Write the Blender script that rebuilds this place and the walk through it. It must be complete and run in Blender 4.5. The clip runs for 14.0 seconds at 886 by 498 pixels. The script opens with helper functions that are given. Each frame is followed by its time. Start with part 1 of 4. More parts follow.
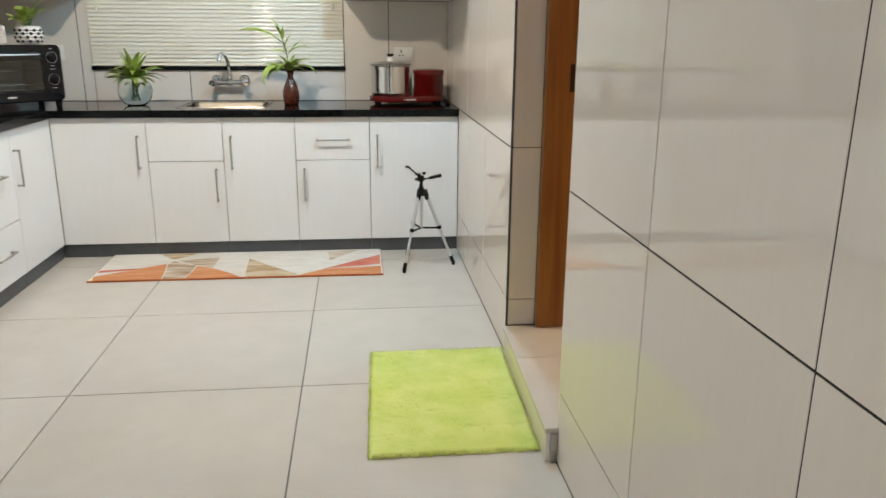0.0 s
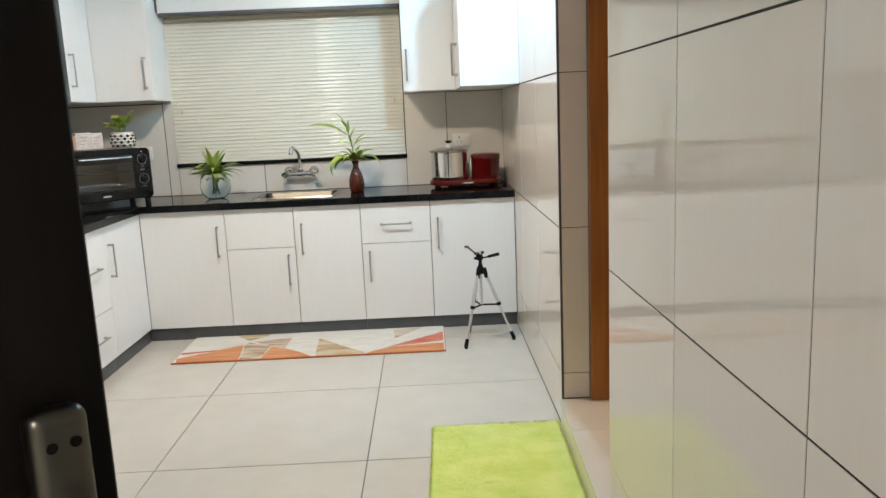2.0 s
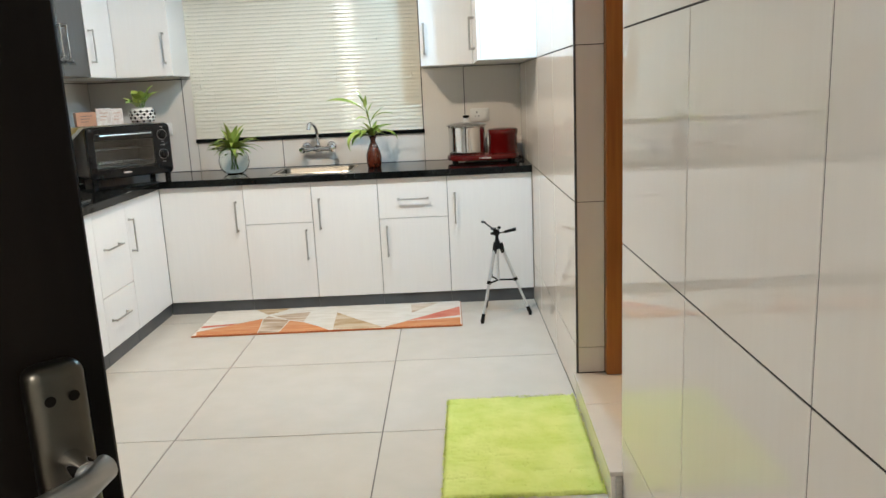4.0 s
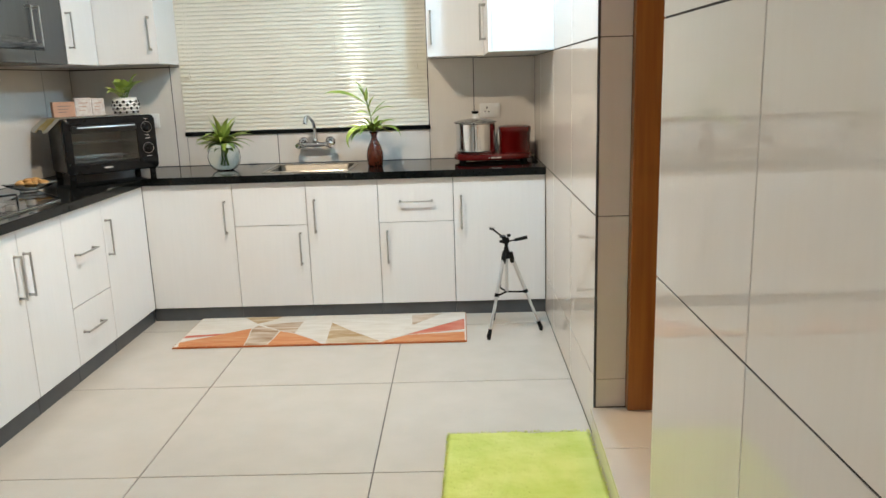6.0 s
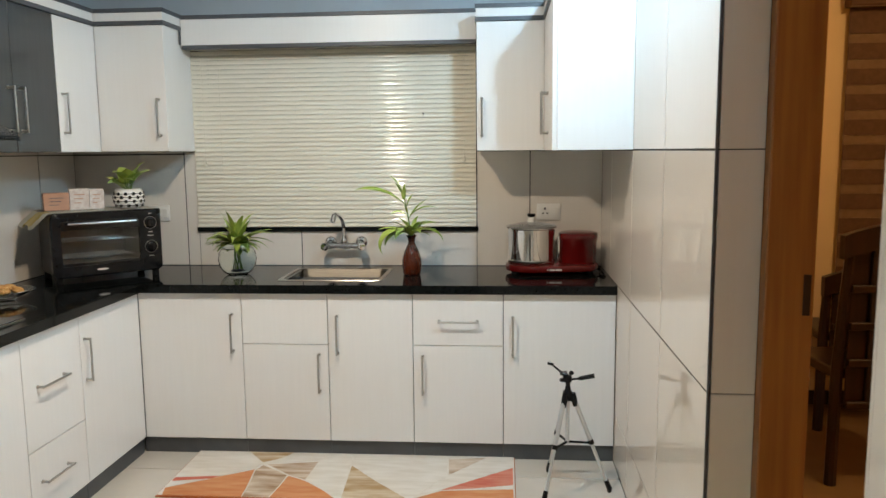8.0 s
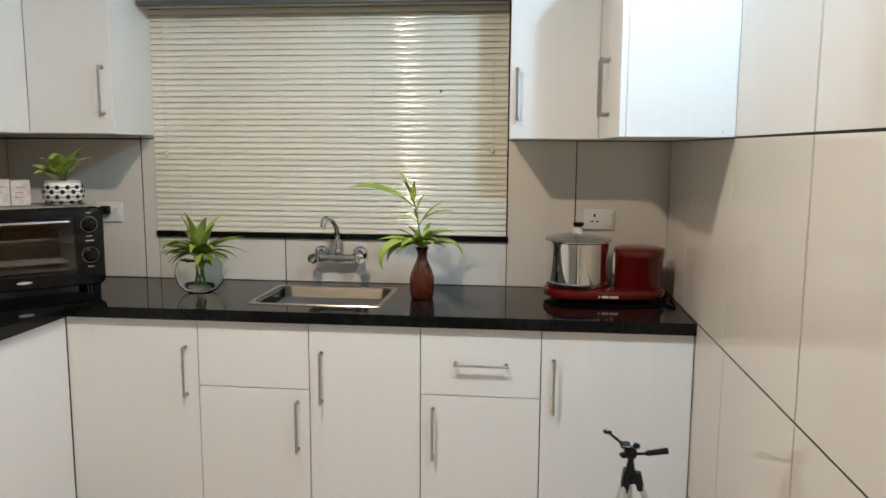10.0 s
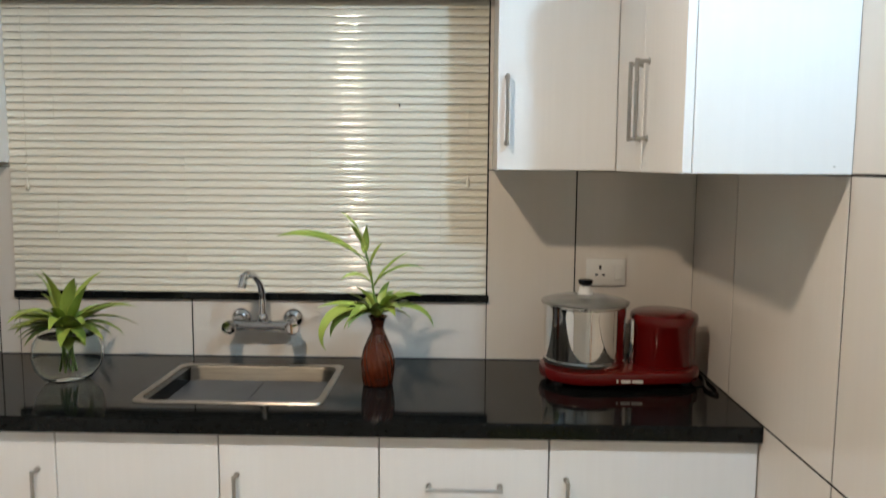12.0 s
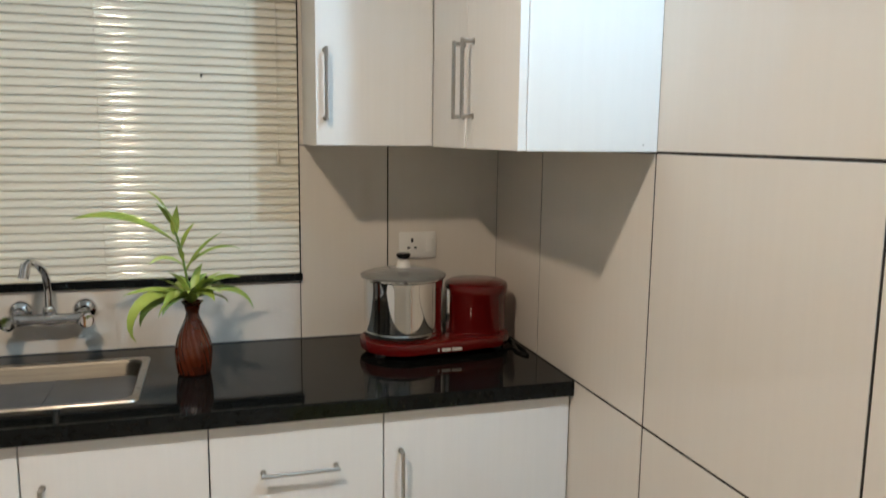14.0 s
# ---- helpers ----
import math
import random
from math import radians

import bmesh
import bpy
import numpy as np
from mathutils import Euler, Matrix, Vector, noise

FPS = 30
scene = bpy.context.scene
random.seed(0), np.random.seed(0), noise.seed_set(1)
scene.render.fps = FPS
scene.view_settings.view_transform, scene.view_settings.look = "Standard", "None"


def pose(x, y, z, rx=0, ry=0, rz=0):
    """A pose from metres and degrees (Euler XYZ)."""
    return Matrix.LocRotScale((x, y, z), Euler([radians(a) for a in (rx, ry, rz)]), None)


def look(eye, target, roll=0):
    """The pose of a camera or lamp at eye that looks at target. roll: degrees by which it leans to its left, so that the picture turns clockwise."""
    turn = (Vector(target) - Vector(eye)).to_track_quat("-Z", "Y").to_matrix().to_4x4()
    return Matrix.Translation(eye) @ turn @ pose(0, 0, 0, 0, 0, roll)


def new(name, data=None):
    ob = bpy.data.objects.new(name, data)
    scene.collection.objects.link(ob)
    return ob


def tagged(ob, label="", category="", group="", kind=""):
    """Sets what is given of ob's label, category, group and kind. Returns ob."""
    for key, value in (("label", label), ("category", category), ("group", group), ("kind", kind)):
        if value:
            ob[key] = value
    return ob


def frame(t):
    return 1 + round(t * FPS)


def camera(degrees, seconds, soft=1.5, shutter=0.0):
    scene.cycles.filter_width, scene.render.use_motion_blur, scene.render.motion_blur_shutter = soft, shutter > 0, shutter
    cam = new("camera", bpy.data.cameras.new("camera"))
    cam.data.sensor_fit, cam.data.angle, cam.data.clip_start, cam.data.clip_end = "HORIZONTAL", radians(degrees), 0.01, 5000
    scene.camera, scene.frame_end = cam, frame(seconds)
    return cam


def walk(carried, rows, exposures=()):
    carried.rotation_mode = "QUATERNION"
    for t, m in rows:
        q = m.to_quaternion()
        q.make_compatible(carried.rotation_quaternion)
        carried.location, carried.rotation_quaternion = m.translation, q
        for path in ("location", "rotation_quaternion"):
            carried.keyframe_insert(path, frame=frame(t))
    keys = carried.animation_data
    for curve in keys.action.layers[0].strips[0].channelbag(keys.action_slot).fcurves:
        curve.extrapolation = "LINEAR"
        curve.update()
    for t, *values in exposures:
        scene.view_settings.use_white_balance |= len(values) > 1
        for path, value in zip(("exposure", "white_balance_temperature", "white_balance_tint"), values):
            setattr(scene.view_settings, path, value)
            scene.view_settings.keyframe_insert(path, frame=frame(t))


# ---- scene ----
cam = camera(60.4, 14.0, shutter=0.4)
PATH = [
    (0, (-0.575, -4.972, 1.25), (-0.361, -3.059, 0.705), 0.4),
    (0.5, (-0.567, -5.052, 1.27), (-0.431, -3.132, 0.726), -0.5),
    (1, (-0.552, -5.109, 1.287), (-0.424, -3.175, 0.795), -1.0),
    (1.5, (-0.541, -5.133, 1.304), (-0.481, -3.176, 0.896), -2.1),
    (2, (-0.522, -5.138, 1.312), (-0.488, -3.17, 0.958), -2.5),
    (2.5, (-0.502, -5.124, 1.301), (-0.455, -3.162, 0.917), -2.6),
    (3, (-0.502, -5.132, 1.3), (-0.459, -3.176, 0.884), -2.7),
    (3.5, (-0.505, -5.15, 1.306), (-0.497, -3.195, 0.885), -2.9),
    (4, (-0.5, -5.147, 1.302), (-0.523, -3.19, 0.891), -2.7),
    (6.5, (-0.462, -4.633, 1.348), (-0.527, -2.683, 0.907), -1.2),
    (7, (-0.448, -4.47, 1.401), (-0.568, -2.52, 0.974), 0.6),
    (7.5, (-0.488, -4.233, 1.436), (-0.636, -2.257, 1.169), -0.4),
    (8, (-0.51, -4.031, 1.447), (-0.669, -2.054, 1.191), -0.6),
    (10.5, (-0.635, -2.955, 1.404), (-0.854, -0.985, 1.138), 0.4),
    (11, (-0.724, -2.763, 1.414), (-0.853, -0.789, 1.117), 0.9),
    (11.5, (-0.766, -2.58, 1.419), (-0.791, -0.613, 1.061), -0.2),
    (12, (-0.732, -2.407, 1.456), (-0.781, -0.419, 1.238), 0.4),
    (12.5, (-0.75, -2.35, 1.5), (-0.704, -0.356, 1.355), 0.5),
    (13, (-0.804, -2.371, 1.501), (-0.376, -0.419, 1.427), 0.0),
    (13.5, (-0.868, -2.392, 1.496), (-0.305, -0.479, 1.357), -0.2),
    (14, (-0.897, -2.379, 1.467), (-0.33, -0.482, 1.18), 0.7),
]
walk(cam, [(t, look(eye, target, roll)) for t, eye, target, roll in PATH], [(0, 0.5, 6150, 7), (2, 0.52, 6150, 7), (3, 0.47, 6160, 7), (4, 0.61, 6180, 7), (6.5, 0.55, 6350, 7), (7, 0.55, 6350, 7), (7.5, 0.23, 6450, 8), (8, 0.22, 6500, 8), (10.5, 0.11, 6500, 10), (11, 0.09, 6500, 10), (11.5, 0.23, 6500, 10), (12, 0.09, 6500, 10), (12.5, -0.07, 6500, 10), (13, -0.36, 6620, 10), (13.5, -0.26, 6620, 10), (14, -0.03, 6620, 10)])

# ---- light ----
world = bpy.data.worlds.new("world")
world.use_nodes = True
world.node_tree.nodes["Background"].inputs[0].default_value = (0.02, 0.03, 0.05, 1)
world.node_tree.nodes["Background"].inputs[1].default_value = 0.3
scene.world = world
scene.view_settings.exposure = 0.0


def lamp(name, where, watts, colour, radius):
    data = bpy.data.lights.new(name, "POINT")
    data.energy, data.color, data.shadow_soft_size = watts, colour, radius
    ob = new(name, data)
    ob.location = where
    return ob


COOL, WARM, AMBER = (0.47, 0.755, 1.0), (1.0, 0.815, 0.62), (1.0, 0.62, 0.26)
lamp("wall_bulb_light", (-0.05, -1.68, 2.46), 49, COOL, 0.03)
panel = bpy.data.lights.new("ceiling_panel_light", "AREA")
panel.shape, panel.size, panel.energy, panel.color = "DISK", 0.12, 28, WARM
new("ceiling_panel_light", panel).location = (-1.35, -1.68, 2.45)
# unseen fill added behind the door opening to lift surfaces facing it
lamp("hall_bulb_light", (-1.4, -6.5, 2.45), 56, (1.0, 0.92, 0.84), 0.22)
lamp("dining_bulb_light", (1.5, -1.9, 2.5), 30, AMBER, 0.06)


# ---- materials ----
def mix(t, kind, a, b, fac):
    n = t.nodes.new("ShaderNodeMix")
    n.data_type, n.blend_type = "RGBA", kind
    for k, v in ((0, fac), (6, a), (7, b)):
        if hasattr(v, "links"):
            t.links.new(v, n.inputs[k])
        elif k:
            n.inputs[k].default_value = (*v, 1)
        else:
            n.inputs[k].default_value = v
    return n.outputs[2]


def ramp(t, src, lo, hi):
    n = t.nodes.new("ShaderNodeMapRange")
    n.inputs[1].default_value, n.inputs[2].default_value = lo, hi
    t.links.new(src, n.inputs[0])
    return n.outputs[0]


def noise_of(t, scale, stretch=(1, 1, 1), detail=4.0, vary=True):
    co = t.nodes.new("ShaderNodeTexCoord")
    mp = t.nodes.new("ShaderNodeMapping")
    mp.inputs["Scale"].default_value = stretch
    t.links.new(co.outputs["Object"], mp.inputs["Vector"])
    if vary:
        oi = t.nodes.new("ShaderNodeObjectInfo")
        mul = t.nodes.new("ShaderNodeMath")
        mul.operation = "MULTIPLY"
        mul.inputs[1].default_value = 40
        t.links.new(oi.outputs["Random"], mul.inputs[0])
        t.links.new(mul.outputs[0], mp.inputs["Location"])
    n = t.nodes.new("ShaderNodeTexNoise")
    n.inputs["Scale"].default_value, n.inputs["Detail"].default_value = scale, detail
    t.links.new(mp.outputs[0], n.inputs["Vector"])
    return n.outputs["Fac"]


def mat(name, col, col2=None, rough=0.5, metal=0.0, scale=6.0, stretch=(1, 1, 1), bump=0.0, bscale=80.0, bstretch=None,
        rough2=None, spec=0.5, random_tone=0.0, coat=0.0, lo=0.35, hi=0.65):
    m = bpy.data.materials.new(name)
    m.use_nodes = True
    t = m.node_tree
    b = t.nodes["Principled BSDF"]
    b.inputs["Metallic"].default_value = metal
    b.inputs["Specular IOR Level"].default_value = spec
    b.inputs["Roughness"].default_value = rough
    b.inputs["Coat Weight"].default_value = coat
    b.inputs["Coat Roughness"].default_value = 0.05
    b.inputs["Base Color"].default_value = (*col, 1)
    if col2:
        f = ramp(t, noise_of(t, scale, stretch), lo, hi)
        c = mix(t, "MIX", col, col2, f)
        if random_tone:
            oi = t.nodes.new("ShaderNodeObjectInfo")
            mr = t.nodes.new("ShaderNodeMapRange")
            mr.inputs[3].default_value, mr.inputs[4].default_value = 1 - random_tone, 1 + random_tone
            t.links.new(oi.outputs["Random"], mr.inputs[0])
            vm = t.nodes.new("ShaderNodeVectorMath")
            vm.operation = "SCALE"
            t.links.new(c, vm.inputs[0])
            t.links.new(mr.outputs[0], vm.inputs["Scale"])
            c = vm.outputs[0]
        t.links.new(c, b.inputs["Base Color"])
    if rough2 is not None:
        f = ramp(t, noise_of(t, scale * 1.7, stretch), 0.3, 0.7)
        n = t.nodes.new("ShaderNodeMapRange")
        n.inputs[3].default_value, n.inputs[4].default_value = rough, rough2
        t.links.new(f, n.inputs[0])
        t.links.new(n.outputs[0], b.inputs["Roughness"])
    if bump:
        n = t.nodes.new("ShaderNodeBump")
        n.inputs["Strength"].default_value, n.inputs["Distance"].default_value = bump, 0.002
        t.links.new(noise_of(t, bscale, bstretch or stretch), n.inputs["Height"])
        t.links.new(n.outputs[0], b.inputs["Normal"])
    return m


def glass(name, tint=(1, 1, 1), rough=0.0):
    m = bpy.data.materials.new(name)
    m.use_nodes = True
    b = m.node_tree.nodes["Principled BSDF"]
    b.inputs["Transmission Weight"].default_value = 1
    b.inputs["Base Color"].default_value = (*tint, 1)
    b.inputs["Roughness"].default_value = rough
    b.inputs["IOR"].default_value = 1.45
    return m


TILE = mat("wall_tile", (0.715, 0.668, 0.61), (0.705, 0.658, 0.60), 0.002, rough2=0.009, spec=0.5, scale=5, stretch=(12, 12, 0.5), bump=0.006, bscale=3, bstretch=(1, 1, 1), random_tone=0.025)
FLOOR = mat("floor_tile", (0.545, 0.498, 0.432), (0.52, 0.475, 0.41), 0.14, rough2=0.22, scale=7, stretch=(1, 1, 1), bump=0.015, bscale=4, random_tone=0.02)
GROUT = mat("grout", (0.16, 0.145, 0.13), (0.10, 0.09, 0.08), 0.85, scale=20)
GROUT_DARK = mat("dark_grout", (0.014, 0.013, 0.012), (0.026, 0.023, 0.021), 0.85, scale=20)
PAINT = mat("wall_paint", (0.80, 0.795, 0.775), (0.77, 0.765, 0.745), 0.6, scale=3, bump=0.1, bscale=60)
CREAM_PAINT = mat("cream_paint", (0.78, 0.60, 0.36), (0.74, 0.56, 0.33), 0.6, scale=3, bump=0.1, bscale=60)
WHITE = mat("white_laminate", (0.80, 0.79, 0.775), (0.785, 0.775, 0.76), 0.28, rough2=0.36, scale=5, stretch=(14, 14, 0.6), bump=0.05, bscale=30, bstretch=(6, 6, 0.4))
GREY = mat("grey_laminate", (0.048, 0.053, 0.056), (0.045, 0.05, 0.053), 0.16, rough2=0.2, scale=5, stretch=(14, 14, 0.6))
BLUE_PAINT = mat("blue_grey_paint", (0.40, 0.44, 0.47), (0.38, 0.42, 0.455), 0.6, scale=3, bump=0.1, bscale=60)
# rim steel with the shade inside the bowl put into its colour
SHADED_STEEL = mat("shaded_bowl_steel", (0.215, 0.195, 0.165), (0.17, 0.155, 0.13), 0.36, 1.0, rough2=0.44, scale=12, stretch=(1, 14, 14))
KICK = mat("kick_grey", (0.075, 0.08, 0.085), (0.06, 0.064, 0.07), 0.4, scale=8)
STRIP = mat("dark_strip", (0.085, 0.09, 0.10), (0.07, 0.075, 0.085), 0.4, scale=12)
GRANITE = mat("black_granite", (0.0035, 0.0042, 0.0042), (0.007, 0.008, 0.008), 0.035, rough2=0.06, scale=90, bump=0.0, spec=0.17)
CHROME = mat("chrome", (0.78, 0.78, 0.79), None, 0.06, 1.0)
NICKEL = mat("brushed_nickel", (0.50, 0.485, 0.46), (0.43, 0.42, 0.40), 0.28, 1.0, scale=20, stretch=(1, 1, 12))
STEEL = mat("sink_steel", (0.46, 0.43, 0.385), (0.39, 0.365, 0.33), 0.24, 1.0, rough2=0.36, scale=12, stretch=(1, 14, 14))
MIRROR_STEEL = mat("polished_steel", (0.74, 0.72, 0.69), None, 0.05, 1.0)
BLIND = mat("cream_slat", (0.75, 0.715, 0.61), (0.74, 0.705, 0.60), 0.045, rough2=0.065, scale=4, stretch=(1, 8, 8), spec=0.36)
WOOD = mat("door_frame_wood", (0.36, 0.140, 0.029), (0.26, 0.090, 0.018), 0.3, rough2=0.4, scale=4, stretch=(10, 10, 0.5), bump=0.1, bscale=30, bstretch=(5, 5, 0.3))
DARK_WOOD = mat("dark_door_wood", (0.004, 0.0028, 0.002), (0.0065, 0.0045, 0.003), 0.5, spec=0.12, scale=4, stretch=(12, 12, 0.5), bump=0.1, bscale=30, bstretch=(5, 5, 0.3))
CHAIR_WOOD = mat("chair_wood", (0.028, 0.009, 0.005), (0.018, 0.006, 0.003), 0.35, scale=6, stretch=(8, 8, 0.6))
RED = mat("red_enamel", (0.13, 0.004, 0.004), (0.105, 0.003, 0.003), 0.16, rough2=0.22, scale=5, coat=0.3)
BLACK = mat("black_plastic", (0.006, 0.0065, 0.0075), (0.009, 0.0095, 0.0105), 0.24, scale=30, spec=0.25)
GLOSS_BLACK = mat("gloss_black", (0.007, 0.008, 0.010), None, 0.1)
OVEN_SIDE = mat("oven_side", (0.10, 0.10, 0.10), (0.08, 0.08, 0.08), 0.4, 0.3, scale=10)
OVEN_IN = mat("oven_lining", (0.22, 0.20, 0.165), (0.16, 0.145, 0.12), 0.35, 0.2, scale=10)
SWITCH = mat("switch_plastic", (0.78, 0.77, 0.74), None, 0.3)
SILVER = mat("silver_tube", (0.66, 0.67, 0.68), None, 0.35, 0.8)
LEAF = mat("leaf", (0.35, 0.43, 0.085), (0.19, 0.285, 0.045), 0.4, scale=9, stretch=(1, 1, 1))
LEAF_PALE = mat("pale_leaf", (0.46, 0.54, 0.17), (0.32, 0.44, 0.09), 0.4, scale=9)
STEM = mat("stem", (0.16, 0.27, 0.05), (0.10, 0.17, 0.03), 0.5, scale=20)
CERAMIC_RED = mat("brown_red_glaze", (0.095, 0.017, 0.0055), (0.052, 0.009, 0.003), 0.07, scale=22, coat=0.6)
CERAMIC_WHITE = mat("white_glaze", (0.80, 0.79, 0.76), None, 0.15)
GLASS = glass("clear_glass", (0.98, 1.0, 0.985))
GLASS.node_tree.nodes["Principled BSDF"].inputs["IOR"].default_value = 1.10
WATER = glass("water", (0.97, 0.99, 0.97))
WATER.node_tree.nodes["Principled BSDF"].inputs["IOR"].default_value = 1.05
PANE = glass("pane_glass", (0.9, 0.95, 0.95))
SMOKE = glass("smoked_glass", (0.60, 0.61, 0.60))
HOOD_GLASS = glass("hood_glass", (0.18, 0.19, 0.20))
HANDLE_METAL = mat("aged_handle_metal", (0.115, 0.105, 0.085), (0.08, 0.072, 0.06), 0.26, 1.0, rough2=0.36, scale=14)
LID = mat("clear_lid", (0.62, 0.62, 0.60), None, 0.15)
LID.node_tree.nodes["Principled BSDF"].inputs["Transmission Weight"].default_value = 0.75
NIGHT = mat("night_backdrop", (0.05, 0.05, 0.055), (0.03, 0.03, 0.035), 0.8, scale=3)
LIME = mat("lime_pile", (0.60, 0.64, 0.185), (0.50, 0.57, 0.115), 0.9, scale=9, bump=0.5, bscale=200)
CARD = mat("pinkish_card", (0.52, 0.30, 0.20), (0.47, 0.26, 0.17), 0.6, scale=10)
CARD_WHITE = mat("printed_card", (0.70, 0.66, 0.62), (0.58, 0.50, 0.46), 0.5, scale=60)
CLOTH = mat("white_cloth", (0.80, 0.78, 0.72), (0.74, 0.71, 0.62), 0.9, scale=16, bump=0.4, bscale=300)
YELLOW_CLOTH = mat("yellow_cloth", (0.62, 0.48, 0.12), (0.70, 0.60, 0.36), 0.9, scale=14, bump=0.4, bscale=300)
FOOD = mat("fried_snack", (0.45, 0.22, 0.06), (0.60, 0.36, 0.13), 0.6, scale=40, bump=0.6, bscale=80)
CURTAIN_BROWN = mat("brown_zebra", (0.10, 0.05, 0.025), (0.13, 0.065, 0.035), 0.8, scale=30)
CURTAIN_PALE = mat("pale_zebra", (0.22, 0.135, 0.08), (0.19, 0.115, 0.065), 0.8, scale=30)
BEIGE_FLOOR = mat("dining_floor", (0.27, 0.165, 0.085), (0.23, 0.14, 0.07), 0.25, scale=4)
INK = mat("pale_print", (0.72, 0.66, 0.62), None, 0.5)
SPOT = mat("black_spot", (0.012, 0.012, 0.012), None, 0.25)


# ---- mesh tools ----
def link(name, bm, material, parent=None, label="", smooth=False, mesh_only=False):
    me = bpy.data.meshes.new(name)
    bm.normal_update()
    bm.to_mesh(me)
    bm.free()
    if isinstance(material, (list, tuple)):
        for k in material:
            me.materials.append(k)
    else:
        me.materials.append(material)
    if smooth:
        for p in me.polygons:
            p.use_smooth = True
        me.set_sharp_from_angle(angle=radians(40))
    if mesh_only:
        return me
    ob = new(name, me)
    if parent:
        ob.parent = parent
    if label:
        ob["label"] = label
    return ob


def part(name, bm, material, parent, label="", smooth=False):
    return link(name, bm, material, parent, label, smooth)


def thing(name, at=(0, 0, 0), turn=0.0, label="", category="", group="", kind=""):
    ob = new(name)
    ob.location, ob.rotation_euler = at, (0, 0, radians(turn))
    ob.empty_display_size = 0.05
    return tagged(ob, label, category, group, kind)


def box(lo, hi, bevel=0.0, bm=None, seg=1):
    bm = bm or bmesh.new()
    c = [(a + b) / 2 for a, b in zip(lo, hi)]
    s = [max(abs(b - a), 1e-4) for a, b in zip(lo, hi)]
    r = bmesh.ops.create_cube(bm, size=1, matrix=Matrix.Translation(c) @ Matrix.Diagonal((*s, 1)))
    if bevel:
        es = list({e for v in r["verts"] for e in v.link_edges})
        bmesh.ops.bevel(bm, geom=es, offset=min(bevel, min(s) * 0.45), segments=seg, affect="EDGES", profile=0.5)
    return bm


def lathe(profile, n=40, at=(0, 0, 0), bm=None, cap=True):
    bm = bm or bmesh.new()
    rings = []
    for r, z in profile:
        if r < 1e-5:
            rings.append([bm.verts.new((at[0], at[1], at[2] + z))])
        else:
            rings.append([bm.verts.new((at[0] + r * math.cos(2 * math.pi * k / n), at[1] + r * math.sin(2 * math.pi * k / n), at[2] + z)) for k in range(n)])
    for a, b in zip(rings, rings[1:]):
        if len(a) == 1 and len(b) == 1:
            continue
        for k in range(n):
            j = (k + 1) % n
            if len(a) == 1:
                bm.faces.new((a[0], b[j], b[k]))
            elif len(b) == 1:
                bm.faces.new((a[k], a[j], b[0]))
            else:
                bm.faces.new((a[k], a[j], b[j], b[k]))
    if cap:
        if len(rings[0]) > 1:
            bm.faces.new(rings[0][::-1])
        if len(rings[-1]) > 1:
            bm.faces.new(rings[-1])
    return bm


def tube(points, radius, n=10, bm=None, closed=False):
    """A round rod along points; radius is one number or one for each point."""
    bm = bm or bmesh.new()
    pts = [Vector(p) for p in points]
    rad = radius if isinstance(radius, (list, tuple)) else [radius] * len(pts)
    rings, up = [], None
    for k, p in enumerate(pts):
        a, b = pts[max(k - 1, 0)], pts[min(k + 1, len(pts) - 1)]
        if closed:
            a, b = pts[k - 1], pts[(k + 1) % len(pts)]
        d = (b - a).normalized()
        if up is None:
            up = d.orthogonal().normalized()
        up = (up - d * up.dot(d)).normalized()
        side = d.cross(up)
        rings.append([bm.verts.new(p + rad[k] * (math.cos(2 * math.pi * i / n) * up + math.sin(2 * math.pi * i / n) * side)) for i in range(n)])
    pairs = list(zip(rings, rings[1:])) + ([(rings[-1], rings[0])] if closed else [])
    for a, b in pairs:
        for i in range(n):
            j = (i + 1) % n
            bm.faces.new((a[i], a[j], b[j], b[i]))
    if not closed:
        bm.faces.new(rings[0][::-1])
        bm.faces.new(rings[-1])
    return bm


def smooth_line(points, steps=6):
    """A Catmull-Rom line through points."""
    p = [Vector(q) for q in points]
    p = [2 * p[0] - p[1]] + p + [2 * p[-1] - p[-2]]
    out = []
    for a, b, c, d in zip(p, p[1:], p[2:], p[3:]):
        for k in range(steps):
            t = k / steps
            out.append(0.5 * (2 * b + (c - a) * t + (2 * a - 5 * b + 4 * c - d) * t * t + (3 * b - a - 3 * c + d) * t ** 3))
    return out + [p[-2]]


def slab(lo, hi, holes, axis, name, material, label="", **tags):
    """A wall with thickness along axis and rectangular holes through it. holes: (u0, u1, z0, z1)."""
    u = 1 - axis
    us = sorted({lo[u], hi[u], *[h[0] for h in holes], *[h[1] for h in holes]})
    zs = sorted({lo[2], hi[2], *[h[2] for h in holes], *[h[3] for h in holes]})
    bm = bmesh.new()
    for u0, u1 in zip(us, us[1:]):
        for z0, z1 in zip(zs, zs[1:]):
            if any(h[0] <= (u0 + u1) / 2 <= h[1] and h[2] <= (z0 + z1) / 2 <= h[3] for h in holes):
                continue
            a, b = [0, 0, z0], [0, 0, z1]
            a[u], b[u], a[axis], b[axis] = u0, u1, lo[axis], hi[axis]
            box(a, b, 0, bm)
    bmesh.ops.remove_doubles(bm, verts=bm.verts, dist=1e-5)
    inner = [f for f in bm.faces if any(o is not f and set(o.verts) == set(f.verts) for v in f.verts[:1] for o in v.link_faces)]
    bmesh.ops.delete(bm, geom=inner, context="FACES")
    return tagged(link(name, bm, material), label, **{"kind": "structure", **tags})


